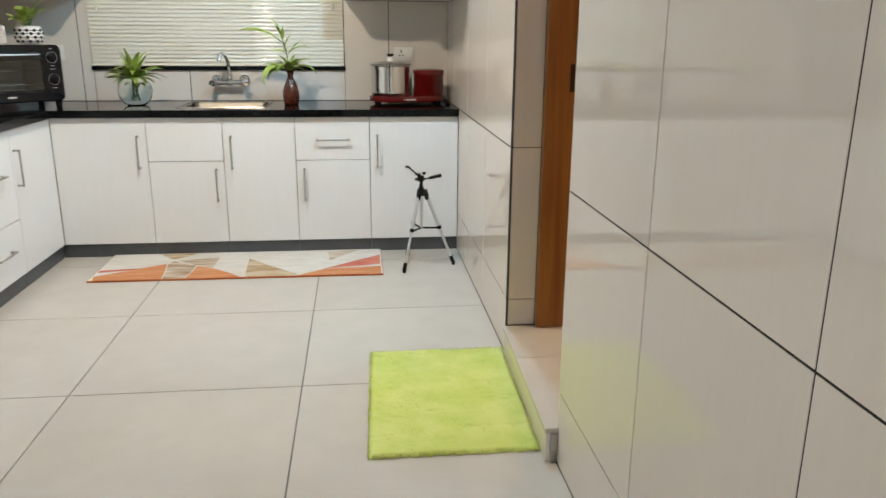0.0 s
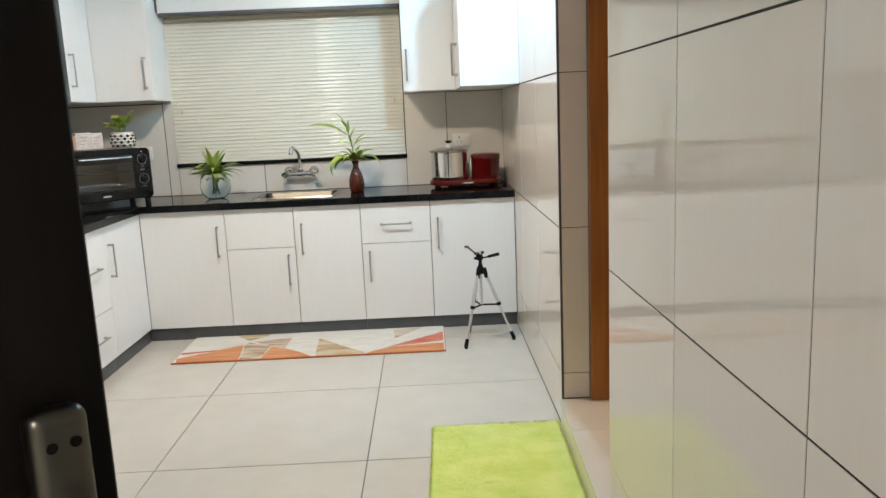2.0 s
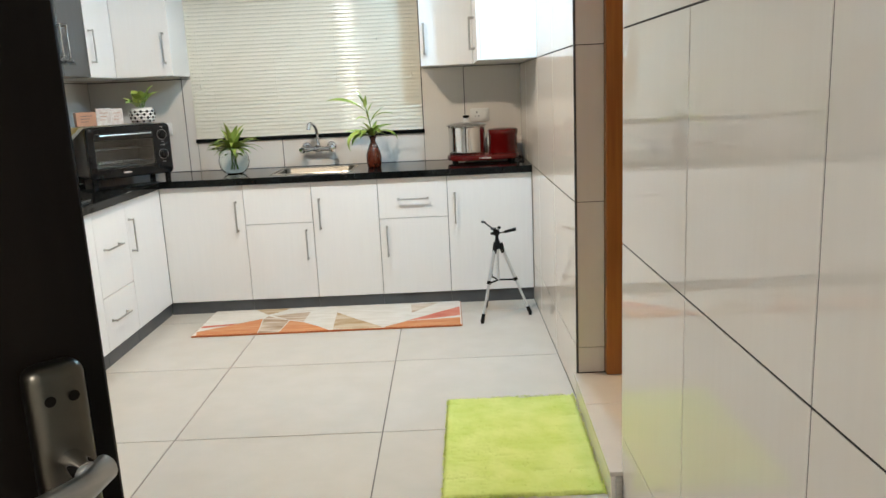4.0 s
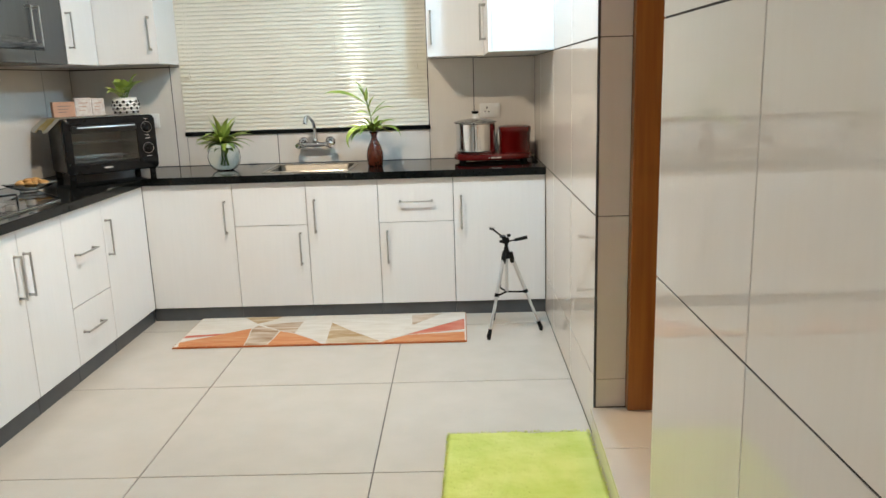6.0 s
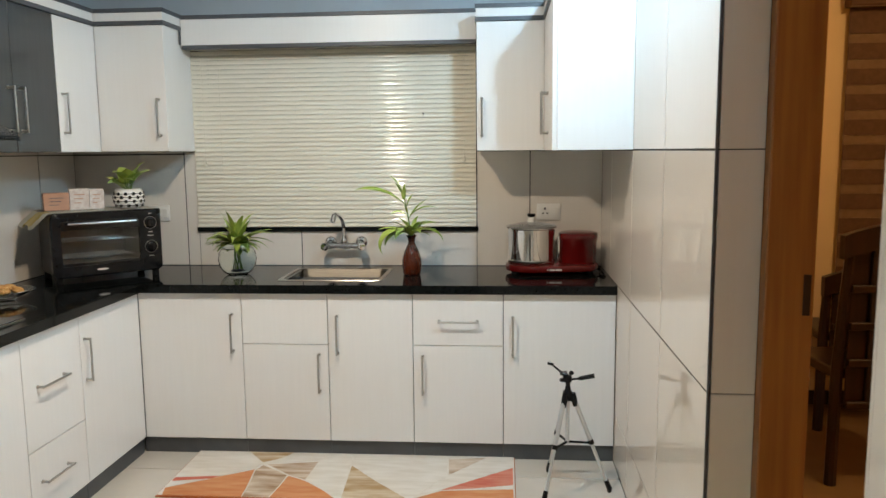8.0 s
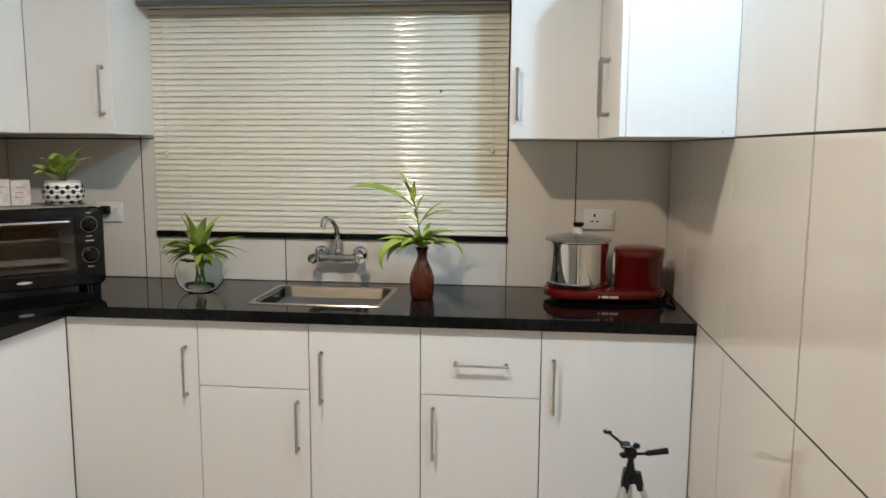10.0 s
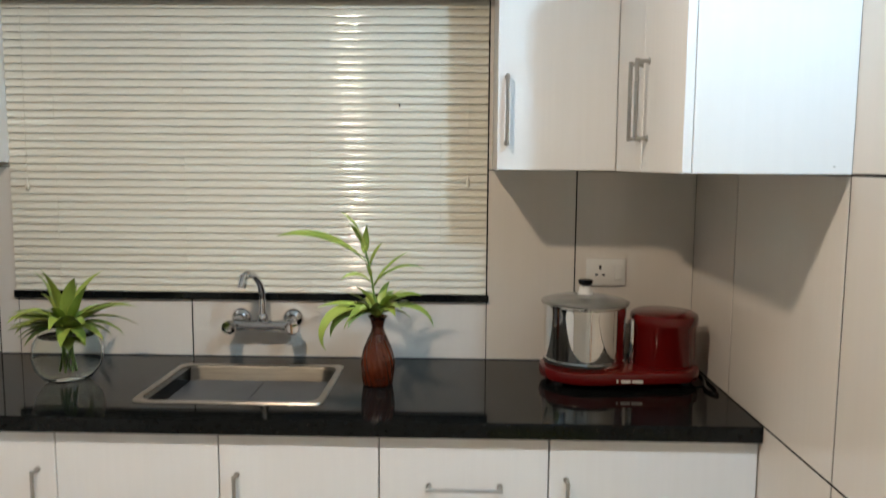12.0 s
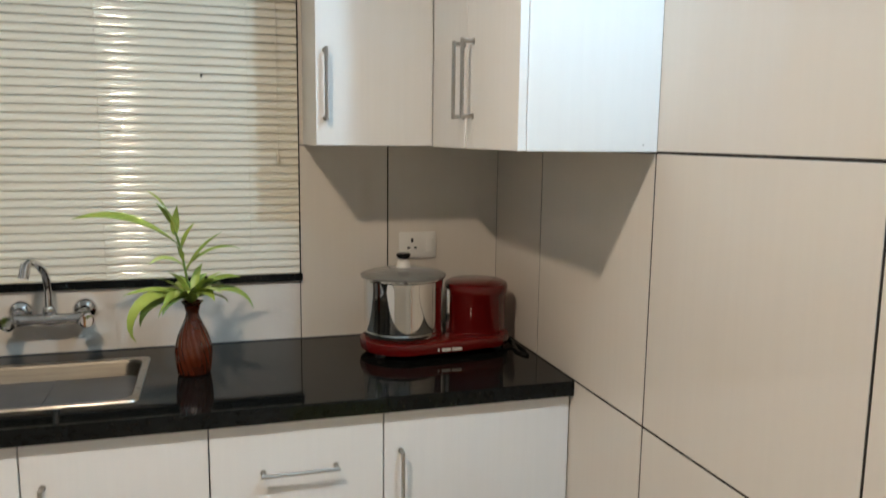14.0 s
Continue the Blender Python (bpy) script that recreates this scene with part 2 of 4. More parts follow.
# ---- the room ----
LEFT, BACK_Y, CEIL, HALL_Y = -2.86, 0.0, 2.72, -5.30
TILE_T = 0.008
slab((LEFT - 0.15, 0.0018, 0), (0.25, 0.16, CEIL), [(-2.165, -0.655, 1.03, 2.02)], 1, "wall_north", GROUT_DARK, "kitchen window wall behind beige tiles", category="wall")
slab((0.0018, HALL_Y, 0), (0.2245, 0.0, CEIL), [(-2.968, -2.13, 0.0, 2.2)], 0, "wall_east", GROUT_DARK, "tiled wall with the dining room doorway", category="wall")
slab((LEFT - 0.15, HALL_Y, 0), (LEFT - 0.0018, 0.0018, CEIL), [], 0, "wall_west", GROUT_DARK, "tiled wall beside the stove", category="wall")
slab((LEFT - 0.15, HALL_Y - 0.12, 0), (0.25, HALL_Y, CEIL), [(-1.42, -0.38, 0.0, 2.1)], 1, "wall_south", PAINT, "painted wall with the kitchen door opening", category="wall")
tagged(link("floor", box((LEFT, HALL_Y - 2.8, -0.05), (0.25, 0, -0.004)), GROUT), "grout bed under large beige floor tiles", "floor", kind="structure")
tagged(link("ceiling", box((LEFT - 0.15, HALL_Y - 2.8, CEIL), (0.25, 0.16, CEIL + 0.1)), PAINT), "plain white kitchen ceiling", "ceiling", kind="structure")
for nm, lo, hi in (("wall_hall_west", (LEFT - 0.15, -8.1, 0), (LEFT, HALL_Y - 0.12, CEIL)), ("wall_hall_east", (0.1, -8.1, 0), (0.25, HALL_Y - 0.12, CEIL)), ("wall_hall_south", (LEFT - 0.15, -8.2, 0), (0.25, -8.1, CEIL))):
    tagged(link(nm, box(lo, hi), PAINT), "plain painted hall wall", "wall", kind="structure")

# dining room beyond the doorway
DFLOOR = 0.10
tagged(link("floor_dining", box((0.225, -4.2, 0.0), (3.8, 0.0, DFLOOR)), BEIGE_FLOOR), "warm beige dining room floor", "floor", kind="structure")
tagged(link("wall_dining_north", box((0.25, 0.0, 0), (3.8, 0.15, CEIL)), CREAM_PAINT), "cream yellow dining room wall", "wall", kind="structure")
tagged(link("wall_dining_east", box((3.8, -4.2, 0), (3.95, 0.15, CEIL)), CREAM_PAINT), "cream yellow dining room wall", "wall", kind="structure")
tagged(link("wall_dining_south", box((0.225, -4.35, 0), (3.95, -4.2, CEIL)), CREAM_PAINT), "cream yellow dining room wall", "wall", kind="structure")
slab((0.225, -4.2, 0), (0.230, 0.0, CEIL), [(-2.968, -2.13, 0.0, 2.2)], 0, "wall_dining_west", CREAM_PAINT, "cream yellow dining room wall", category="wall")
tagged(link("ceiling_dining", box((0.25, -4.35, CEIL), (3.95, 0.15, CEIL + 0.1)), PAINT), "plain white dining room ceiling", "ceiling", kind="structure")
tagged(link("baseboard", box((0.24, -0.014, DFLOOR), (3.8, 0.0, DFLOOR + 0.075), 0.003), CHAIR_WOOD), "dark wooden skirting board", "baseboard", kind="structure")

# ---- doorway to the dining room ----
step = thing("threshold", (0, 0, 0), 0, "beige tiled door step with a metal end trim", "threshold", kind="structure")


def step_slab(y0, y1, z0, z1, edge):
    """A slab of the step whose kitchen edge runs slightly askew."""
    bm = box((0, y0, z0), (0.224, y1, z1), 0.0)
    for v in bm.verts:
        if v.co.x < 0.1:
            v.co.x = edge - 0.034 * (-2.06 - v.co.y)
    bmesh.ops.bevel(bm, geom=bm.edges[:], offset=0.0015, segments=1, affect="EDGES")
    return bm


part("slab", step_slab(-2.978, -2.462, 0.1, 0.116, -0.010), FLOOR, step)
part("slab", step_slab(-2.459, -2.142, 0.1, 0.116, -0.010), FLOOR, step)
part("riser", step_slab(-2.966, -2.142, 0.0, 0.0995, -0.004), TILE, step)
part("end_cap", box((-0.022, -2.980, 0.0), (-0.001, -2.968, 0.0995), 0.002), NICKEL, step, "grey metal end trim")

frame_ob = thing("door_frame", (0, 0, 0), 0, "varnished brown wooden frame of the dining doorway", "door frame", kind="structure")
part("jamb", box((0.116, -2.175, 0.116), (0.231, -2.131, 2.19), 0.004, seg=2), WOOD, frame_ob)
part("jamb", box((0.116, -2.967, 0.116), (0.231, -2.925, 2.19), 0.004, seg=2), WOOD, frame_ob)
part("head", box((0.116, -2.924, 2.15), (0.231, -2.176, 2.19), 0.004, seg=2), WOOD, frame_ob)
part("strike_plate", box((0.204, -2.1775, 1.045), (0.222, -2.1755, 1.145), 0.001), CHAIR_WOOD, frame_ob, "small metal strike plate")

# dark corner trim of the tiled wall end
tagged(link("corner_trim", box((-0.0015, -2.137, 0.116), (0.006, -2.130, 2.19), 0.001), STRIP), "thin dark metal corner trim", "trim", kind="structure")

# ---- tiles ----
tile_mesh = {}


def tile_piece(name, wall, w, h, thick, place, facing, material=TILE):
    """One tile: w across, h up (or deep), thick; facing is the axis that it faces."""
    key = (round(w, 3), round(h, 3), facing, material.name)
    if key not in tile_mesh:
        s = {"x": (thick, w, h), "y": (w, thick, h), "z": (w, h, thick)}[facing]
        tile_mesh[key] = link(name, box([-k / 2 for k in s], [k / 2 for k in s], 0.0005), material, mesh_only=True)
    ob = new(name, tile_mesh[key])
    ob.location = place
    ob.parent = wall
    return ob


def lay(wall, us, vs, facing, face, skip=lambda u, v: False, joint=0.005, sign=1, material=TILE):
    """Tiles between the joint lines us and vs, with their outer face at face."""
    for u0, u1 in zip(us, us[1:]):
        for v0, v1 in zip(vs, vs[1:]):
            u, v = (u0 + u1) / 2, (v0 + v1) / 2
            if skip(u, v) or u1 - u0 < 0.02 or v1 - v0 < 0.02:
                continue
            w, h, d = u1 - u0 - joint, v1 - v0 - joint, face + sign * TILE_T / 2
            tile_piece("tile", wall, w, h, TILE_T, {"x": (d, u, v), "y": (u, d, v), "z": (u, v, d)}[facing], facing, material)


wall = bpy.data.objects
ROWS_Z = [0.0, 0.226, 0.835, 1.443, 2.052, 2.66, CEIL]
lay(wall["wall_east"], [-2.1305, -1.542, -0.948, -0.36, 0.0025], ROWS_Z, "x", 0.0, joint=0.006)
lay(wall["wall_east"], [HALL_Y, -4.716, -4.133, -3.551, -2.9675], ROWS_Z, "x", 0.0)
lay(wall["wall_east"], [-2.9675, -2.549, -2.1305], [2.2, 2.66, CEIL], "x", 0.0)
lay(wall["wall_east"], [0.0065, 0.116], [0.116, 0.226, 0.835, 1.443, 2.052, 2.19], "y", -2.138, joint=0.003)
lay(wall["wall_east"], [-0.0015, 0.116], [0.116, 0.226, 0.835, 1.443, 2.052, 2.19], "y", -2.9605, joint=0.003, sign=-1)
lay(wall["wall_north"], [LEFT - 0.0025, -2.236], [0.835, 1.443, 2.052], "y", 0.0, joint=0.007)
lay(wall["wall_north"], [-2.236, -2.1705], [0.835, 1.443, 2.052], "y", 0.0, joint=0.003)
lay(wall["wall_north"], [-2.1715, -1.602, -0.988, -0.6505], [0.835, 1.026], "y", 0.0, joint=0.0045)
lay(wall["wall_north"], [-0.6515, -0.373], [0.835, 1.443, 2.052], "y", 0.0, joint=0.003)
lay(wall["wall_north"], [-0.373, 0.0025], [0.835, 1.443, 2.052], "y", 0.0, joint=0.006)
lay(wall["wall_north"], [LEFT, 0.0], [2.052, CEIL], "y", 0.0, joint=0.0, material=BLUE_PAINT)
lay(wall["wall_west"], [HALL_Y, -4.53, -3.93, -3.33, -2.73, -2.13, -1.53, -0.93, -0.325, 0.0025], ROWS_Z, "x", LEFT, sign=-1)
XS = [LEFT, -2.43, -1.622, -0.802, -0.0]
YS = [HALL_Y - 2.8, -7.2, -6.40, -5.60, -4.79, -3.985, -3.18, -2.378, -1.582, -0.78, 0.0]
lay(wall["floor"], XS, YS, "z", 0.0, joint=0.0045, sign=-1, material=FLOOR)

# ---- window and blind ----
win = thing("window_1", (0, 0, 0), 0, "kitchen window with black stone surround, dark at night", "window", kind="structure")
part("window_sill", box((-2.178, -0.013, 1.022), (-0.645, 0.15, 1.046), 0.002), GRANITE, win, "black granite sill")
part("surround", box((-2.171, -0.001, 1.0465), (-2.1665, 0.15, 2.02)), GRANITE, win)
part("surround", box((-0.6535, -0.001, 1.0465), (-0.649, 0.15, 2.02)), GRANITE, win)
for x0, x1 in ((-2.165, -2.125), (-1.43, -1.39), (-0.698, -0.658)):
    part("window_frame", box((x0, 0.09, 1.087), (x1, 0.13, 1.979), 0.003), NICKEL, win)
for z0, z1 in ((1.047, 1.086), (1.98, 2.02)):
    part("window_frame", box((-2.165, 0.09, z0), (-0.658, 0.13, z1), 0.003), NICKEL, win)
for x0, x1 in ((-2.124, -1.431), (-1.389, -0.699)):
    part("pane", box((x0, 0.106, 1.087), (x1, 0.112, 1.979)), PANE, win)
# added dark sheet, so gaps between the slats show night darkness
tagged(link("backdrop", box((-5, 2.4, -1), (3, 2.5, 5)), NIGHT), "dark sheet standing in for the night outside", "backdrop", kind="structure")

blind = thing("venetian_blind", (0, 0, 0), 0, "cream aluminium venetian blind, lowered and closed", "blind")
BX0, BX1 = -2.1715, -0.6540
SLATS, PITCH, Z_TOP = 39, 0.0240, 1.982


def slat_mesh():
    bm = bmesh.new()
    half = (BX1 - BX0) / 2
    tilt, width, sag = radians(74), 0.0246, 0.0017
    rows = []
    for k in range(7):
        s = k / 6 - 0.5
        a, b = s * width, sag * (1 - 4 * s * s)
        rows.append((a * math.cos(tilt) - b * math.sin(tilt), a * math.sin(tilt) + b * math.cos(tilt)))
    top = [[bm.verts.new((x, y, z)) for x in (-half, half)] for y, z in rows]
    low = [[bm.verts.new((x, y + 0.0004, z)) for x in (-half, half)] for y, z in rows]
    for a, b in zip(top, top[1:]):
        bm.faces.new((a[0], a[1], b[1], b[0]))
    for a, b in zip(low, low[1:]):
        bm.faces.new((b[0], b[1], a[1], a[0]))
    return link("slat", bm, BLIND, smooth=True, mesh_only=True)


part("headrail", box((BX0, -0.018, 1.985), (BX1, -0.002, 2.016), 0.002), BLIND, blind)
sm = slat_mesh()
for k in range(SLATS):
    ob = new("slat", sm)
    ob.parent = blind
    ob.location = ((BX0 + BX1) / 2, -0.0068, Z_TOP - 0.012 - k * PITCH)
    ob.rotation_euler = (radians(random.uniform(-0.1, 0.1)), 0, 0)
part("bottom_rail", box((BX0, -0.0128, 1.0465), (BX1, -0.0015, 1.0560), 0.002), BLIND, blind)
for x in (-2.02, -1.61, -1.21, -0.80):
    part("ladder_cord", tube([(x, -0.0113, 1.985), (x, -0.0113, 1.052)], 0.0008, 6), BLIND, blind)
part("pull_cord", tube([(-0.715, -0.019, 1.985), (-0.715, -0.019, 1.42)], 0.001, 6), BLIND, blind)
part("tassel", lathe([(0.002, 0.02), (0.005, 0.008), (0.0065, -0.008), (0.003, -0.014)], 12, (-0.715, -0.019, 1.402)), BLIND, blind)
part("tilt_cord", tube([(-2.11, -0.019, 1.985), (-2.11, -0.019, 1.40)], 0.001, 6), BLIND, blind)
part("tassel", lathe([(0.002, 0.02), (0.005, 0.008), (0.0065, -0.008), (0.003, -0.014)], 12, (-2.11, -0.019, 1.385)), BLIND, blind)

# tiny dark block for a speck on the blind
part("stop_pin", box((-0.931, -0.0135, 1.636), (-0.927, -0.0105, 1.646), 0.001), SPOT, blind, "tiny dark mark")

# ---- kitchen units ----
FY, FX, COUNTER = -0.592, -2.247, 0.835
CAB0, CAB1 = 0.077, 0.793
GAP = 0.0018


def pull(parent, a, b, out, label="brushed metal bar handle"):
    """A bar handle from a to b on a front, standing out along out."""
    a, b, out = Vector(a), Vector(b), Vector(out)
    d = (b - a).normalized()
    bm = tube([a + out * 0.028 - d * 0.006, b + out * 0.028 + d * 0.006], 0.0048, 10)
    for q in (a, b):
        tube([q, q + out * 0.028], 0.0048, 10, bm)
        tube([q, q + out * 0.003], 0.0075, 12, bm)
    return part("handle", bm, NICKEL, parent, label, True)


def front_y(unit, nm, x0, x1, z0, z1, y=FY, material=WHITE):
    return part(nm, box((x0 + GAP, y, z0 + GAP), (x1 - GAP, y + 0.018, z1 - GAP), 0.0012), material, unit)


def front_x(unit, nm, y0, y1, z0, z1, x=FX, material=WHITE, depth=-0.018):
    return part(nm, box((x + depth, y0 + GAP, z0 + GAP), (x, y1 - GAP, z1 - GAP), 0.0012), material, unit)


SEAMS = [-2.247, -1.745, -1.333, -0.932, -0.512, -0.002]
base_label = "white laminate base cabinet with bar handles, doors closed"
for k, (x0, x1) in enumerate(zip(SEAMS, SEAMS[1:])):
    u = thing("base_cabinet", (0, 0, 0), 0, base_label, "cabinet", "base cabinets")
    part("body", box((x0 + 0.001, FY + 0.019, CAB0), (x1 - 0.001, -0.002, CAB1)), STRIP, u)
    part("plinth", box((x0 + (-0.013 if k == 0 else 0.0005), FY + 0.012, 0.0), (x1 - 0.0005, FY + 0.03, CAB0 - 0.001), 0.001), KICK, u, "dark grey plinth")
    if k == 0:
        u["label"] = "white laminate corner base cabinet, door closed"
        d = front_y(u, "door", x0, x1, CAB0, CAB1)
        pull(d, (-1.792, FY, 0.69), (-1.792, FY, 0.515), (0, -1, 0))
    if k in (1, 3):
        u["label"] = "white laminate base cabinet with drawer front above a door"
        a = front_y(u, "drawer" if k == 3 else "panel", x0, x1, 0.548, CAB1)
        d = front_y(u, "door", x0, x1, CAB0, 0.548)
        if k == 1:
            pull(d, (-1.378, FY, 0.50), (-1.378, FY, 0.325), (0, -1, 0))
        else:
            pull(a, (-0.808, FY, 0.665), (-0.632, FY, 0.665), (0, -1, 0))
            pull(d, (-0.887, FY, 0.497), (-0.887, FY, 0.322), (0, -1, 0))
    if k in (2, 4):
        d = front_y(u, "door", x0, x1, CAB0, CAB1)
        x = -1.288 if k == 2 else -0.468
        pull(d, (x, FY, 0.685), (x, FY, 0.508), (0, -1, 0))

LSEAMS = [(-1.105, -0.594), (-1.49, -1.105), (-1.84, -1.49), (-2.19, -1.84), (-2.54, -2.19)]
for k, (y0, y1) in enumerate(LSEAMS):
    u = thing("base_cabinet", (0, 0, 0), 0, base_label, "cabinet", "base cabinets")
    part("body", box((LEFT + 0.002, y0 + 0.001, CAB0), (FX - 0.019, y1 - 0.001, CAB1)), STRIP, u)
    part("plinth", box((FX - 0.03, y0 + 0.0005, 0.0), (FX - 0.012, y1 - 0.0005, CAB0 - 0.001), 0.001), KICK, u, "dark grey plinth")
    if k == 1:
        u["label"] = "white laminate cabinet of two deep drawers with bar handles"
        a = front_x(u, "drawer", y0, y1, 0.353, CAB1)
        b = front_x(u, "drawer", y0, y1, CAB0, 0.353)
        pull(a, (FX, -1.405, 0.587), (FX, -1.235, 0.587), (1, 0, 0))
        pull(b, (FX, -1.42, 0.223), (FX, -1.25, 0.223), (1, 0, 0))
    else:
        d = front_x(u, "door", y0, y1, CAB0, CAB1)
        y = {0: -1.073, 2: -1.806, 3: -1.872, 4: -2.5}[k]
        pull(d, (FX, y, 0.687), (FX, y, 0.515), (1, 0, 0))
tagged(link("corner_post", box((LEFT + 0.002, -0.592, CAB0), (FX - 0.002, -0.002, CAB1)), STRIP), "dark carcass closing the corner between the base cabinets", "cabinet")

# worktop with the sink cut out
SX0, SX1, SY0, SY1 = -1.572, -1.098, -0.490, -0.112
Z0, Z1 = CAB1 + 0.001, COUNTER
top = thing("worktop", (0, 0, 0), 0, "polished black granite worktop over the base cabinets", "worktop")
bm = bmesh.new()
for x0, x1, y0, y1 in ((LEFT + 0.001, SX0 + 0.012, -0.612, -0.001), (SX1 - 0.012, -0.001, -0.612, -0.001), (SX0 + 0.012, SX1 - 0.012, -0.612, SY0 + 0.012), (SX0 + 0.012, SX1 - 0.012, SY1 - 0.012, -0.001)):
    box((x0, y0, Z0), (x1, y1, Z1), 0, bm)
bmesh.ops.remove_doubles(bm, verts=bm.verts, dist=1e-5)
part("slab", bm, GRANITE, top)
part("slab", box((LEFT + 0.001, -2.54, Z0), (-2.227, -0.6125, Z1)), GRANITE, top)
part("nosing", box((-2.2265, -0.6150, Z0 + 0.002), (-0.001, -0.6122, Z1 - 0.002), 0.001), GRANITE, top, "polished front edge")
part("nosing", box((-2.2268, -2.54, Z0 + 0.002), (-2.224, -0.6155, Z1 - 0.002), 0.001), GRANITE, top, "polished front edge")
part("wall_bead", tube([(LEFT + 0.01, -0.002, Z1 + 0.001), (-0.004, -0.002, Z1 + 0.001)], 0.0022, 6), STRIP, top, "dark sealing bead along the tiles")

# ---- wall units ----
UB, UT = 1.452, 2.072
DROP = 0.021  # the east units stand a little lower
BANDS = [(UT + 0.001, UT + 0.020, STRIP), (UT + 0.021, UT + 0.060, WHITE), (UT + 0.061, UT + 0.080, STRIP)]


def wall_unit(label, lo, hi, z0=UB, z1=UT):
    u = thing("wall_cabinet", (0, 0, 0), 0, label, "cabinet", "wall cabinets")
    part("body", box((lo[0], lo[1], z0), (hi[0], hi[1], z1)), WHITE, u)
    return u


# by the east wall: a front unit and a return unit
ub = 1.444
u = wall_unit("white laminate wall cabinet beside the window", (-0.638, -0.309, 0), (-0.001, -0.001, 0), ub, UT - DROP)
d = front_y(u, "door", -0.6405, -0.317, ub, UT - DROP, -0.328)
pull(d, (-0.614, -0.328, 1.693), (-0.614, -0.328, 1.518), (0, -1, 0))
u = wall_unit("white laminate wall cabinet along the tiled wall, bright end panel", (-0.298, -0.949, 0), (-0.001, -0.332, 0), ub, UT - DROP)
part("end_panel", box((-0.299, -0.953, ub), (-0.001, -0.9495, UT - DROP + 0.08), 0.001), WHITE, u)
bm = lathe([(0.002, 0.0), (0.002, 0.001), (0.0, 0.0013)], 12)
bmesh.ops.transform(bm, matrix=Matrix.Translation((-0.035, -0.953, 1.459)) @ Matrix.Rotation(radians(90), 4, "X"), verts=bm.verts)
part("screw_cap", bm, NICKEL, u)
d1 = part("door", box((-0.318, -0.952, ub), (-0.3, -0.620, UT - DROP - GAP), 0.0012), WHITE, u)
d2 = part("door", box((-0.318, -0.6165, ub), (-0.3, -0.3293, UT - DROP - GAP), 0.0012), WHITE, u)
pull(d1, (-0.318, -0.671, 1.69), (-0.318, -0.671, 1.52), (-1, 0, 0))
pull(d2, (-0.318, -0.605, 1.69), (-0.318, -0.605, 1.52), (-1, 0, 0))

# in the north-west corner and along the west wall
u = wall_unit("white laminate corner wall cabinet beside the window", (LEFT + 0.001, -0.309, 0), (-2.172, -0.001, 0), 1.458)
d = front_y(u, "door", -2.522, -2.17, 1.458, UT, -0.328)
pull(d, (-2.208, -0.328, 1.712), (-2.208, -0.328, 1.538), (0, -1, 0))
u = wall_unit("white laminate wall cabinet near the corner", (LEFT + 0.001, -0.675, 0), (-2.54, -0.331, 0), 1.458)
d = front_x(u, "door", -0.676, -0.3272, 1.458, UT, -2.521)
pull(d, (-2.521, -0.640, 1.722), (-2.521, -0.640, 1.546), (1, 0, 0))
u = wall_unit("dark grey laminate wall cabinet with two doors", (LEFT + 0.001, -1.30, 0), (-2.54, -0.677, 0), 1.458)
u.children[0].data.materials[0] = GREY
for y0, y1, y in ((-0.99, -0.677, -0.955), (-1.30, -0.99, -1.025)):
    d = front_x(u, "door", y0, y1, 1.458, UT, -2.521, GREY)
    pull(d, (-2.521, y, 1.722), (-2.521, y, 1.546), (1, 0, 0))

# cornice: two dark strips with a white band between, all round the wall units
corn = thing("cornice", (0, 0, 0), 0, "white cornice with two dark grey strips above the wall cabinets", "cornice", kind="structure")
for z0, z1, m in BANDS:
    nm = "strip" if m is STRIP else "band"
    p = 0.004 if m is STRIP else 0.0
    part(nm, box((-0.642 - p, -0.332 - p, z0 - DROP), (-0.32, -0.002, z1 - DROP)), m, corn)
    part(nm, box((-0.322 - p, -0.948, z0 - DROP), (-0.002, -0.338, z1 - DROP)), m, corn)
    part(nm, box((LEFT + 0.002, -0.332 - p, z0), (-2.168 + p, -0.002, z1)), m, corn)
    part(nm, box((LEFT + 0.002, -2.2, z0), (-2.517 + p, -0.338, z1)), m, corn)

# valance over the blind
val = thing("valance", (0, 0, 0), 0, "white boxed valance with dark strips over the blind", "valance", kind="structure")
part("board", box((-2.165, -0.125, 1.9985), (-0.649, -0.105, 2.128)), WHITE, val)
part("strip", box((-2.164, -0.130, 1.978), (-0.650, -0.090, 1.998), 0.002), STRIP, val)
part("strip", box((-2.164, -0.130, 2.1285), (-0.650, -0.105, 2.148), 0.001), STRIP, val)
part("soffit", box((-2.164, -0.1045, 2.042), (-0.650, -0.0095, 2.051)), WHITE, val)
part("end_strip", box((-2.1685, -0.148, 2.0), (-2.1645, -0.131, 2.071)), STRIP, val)

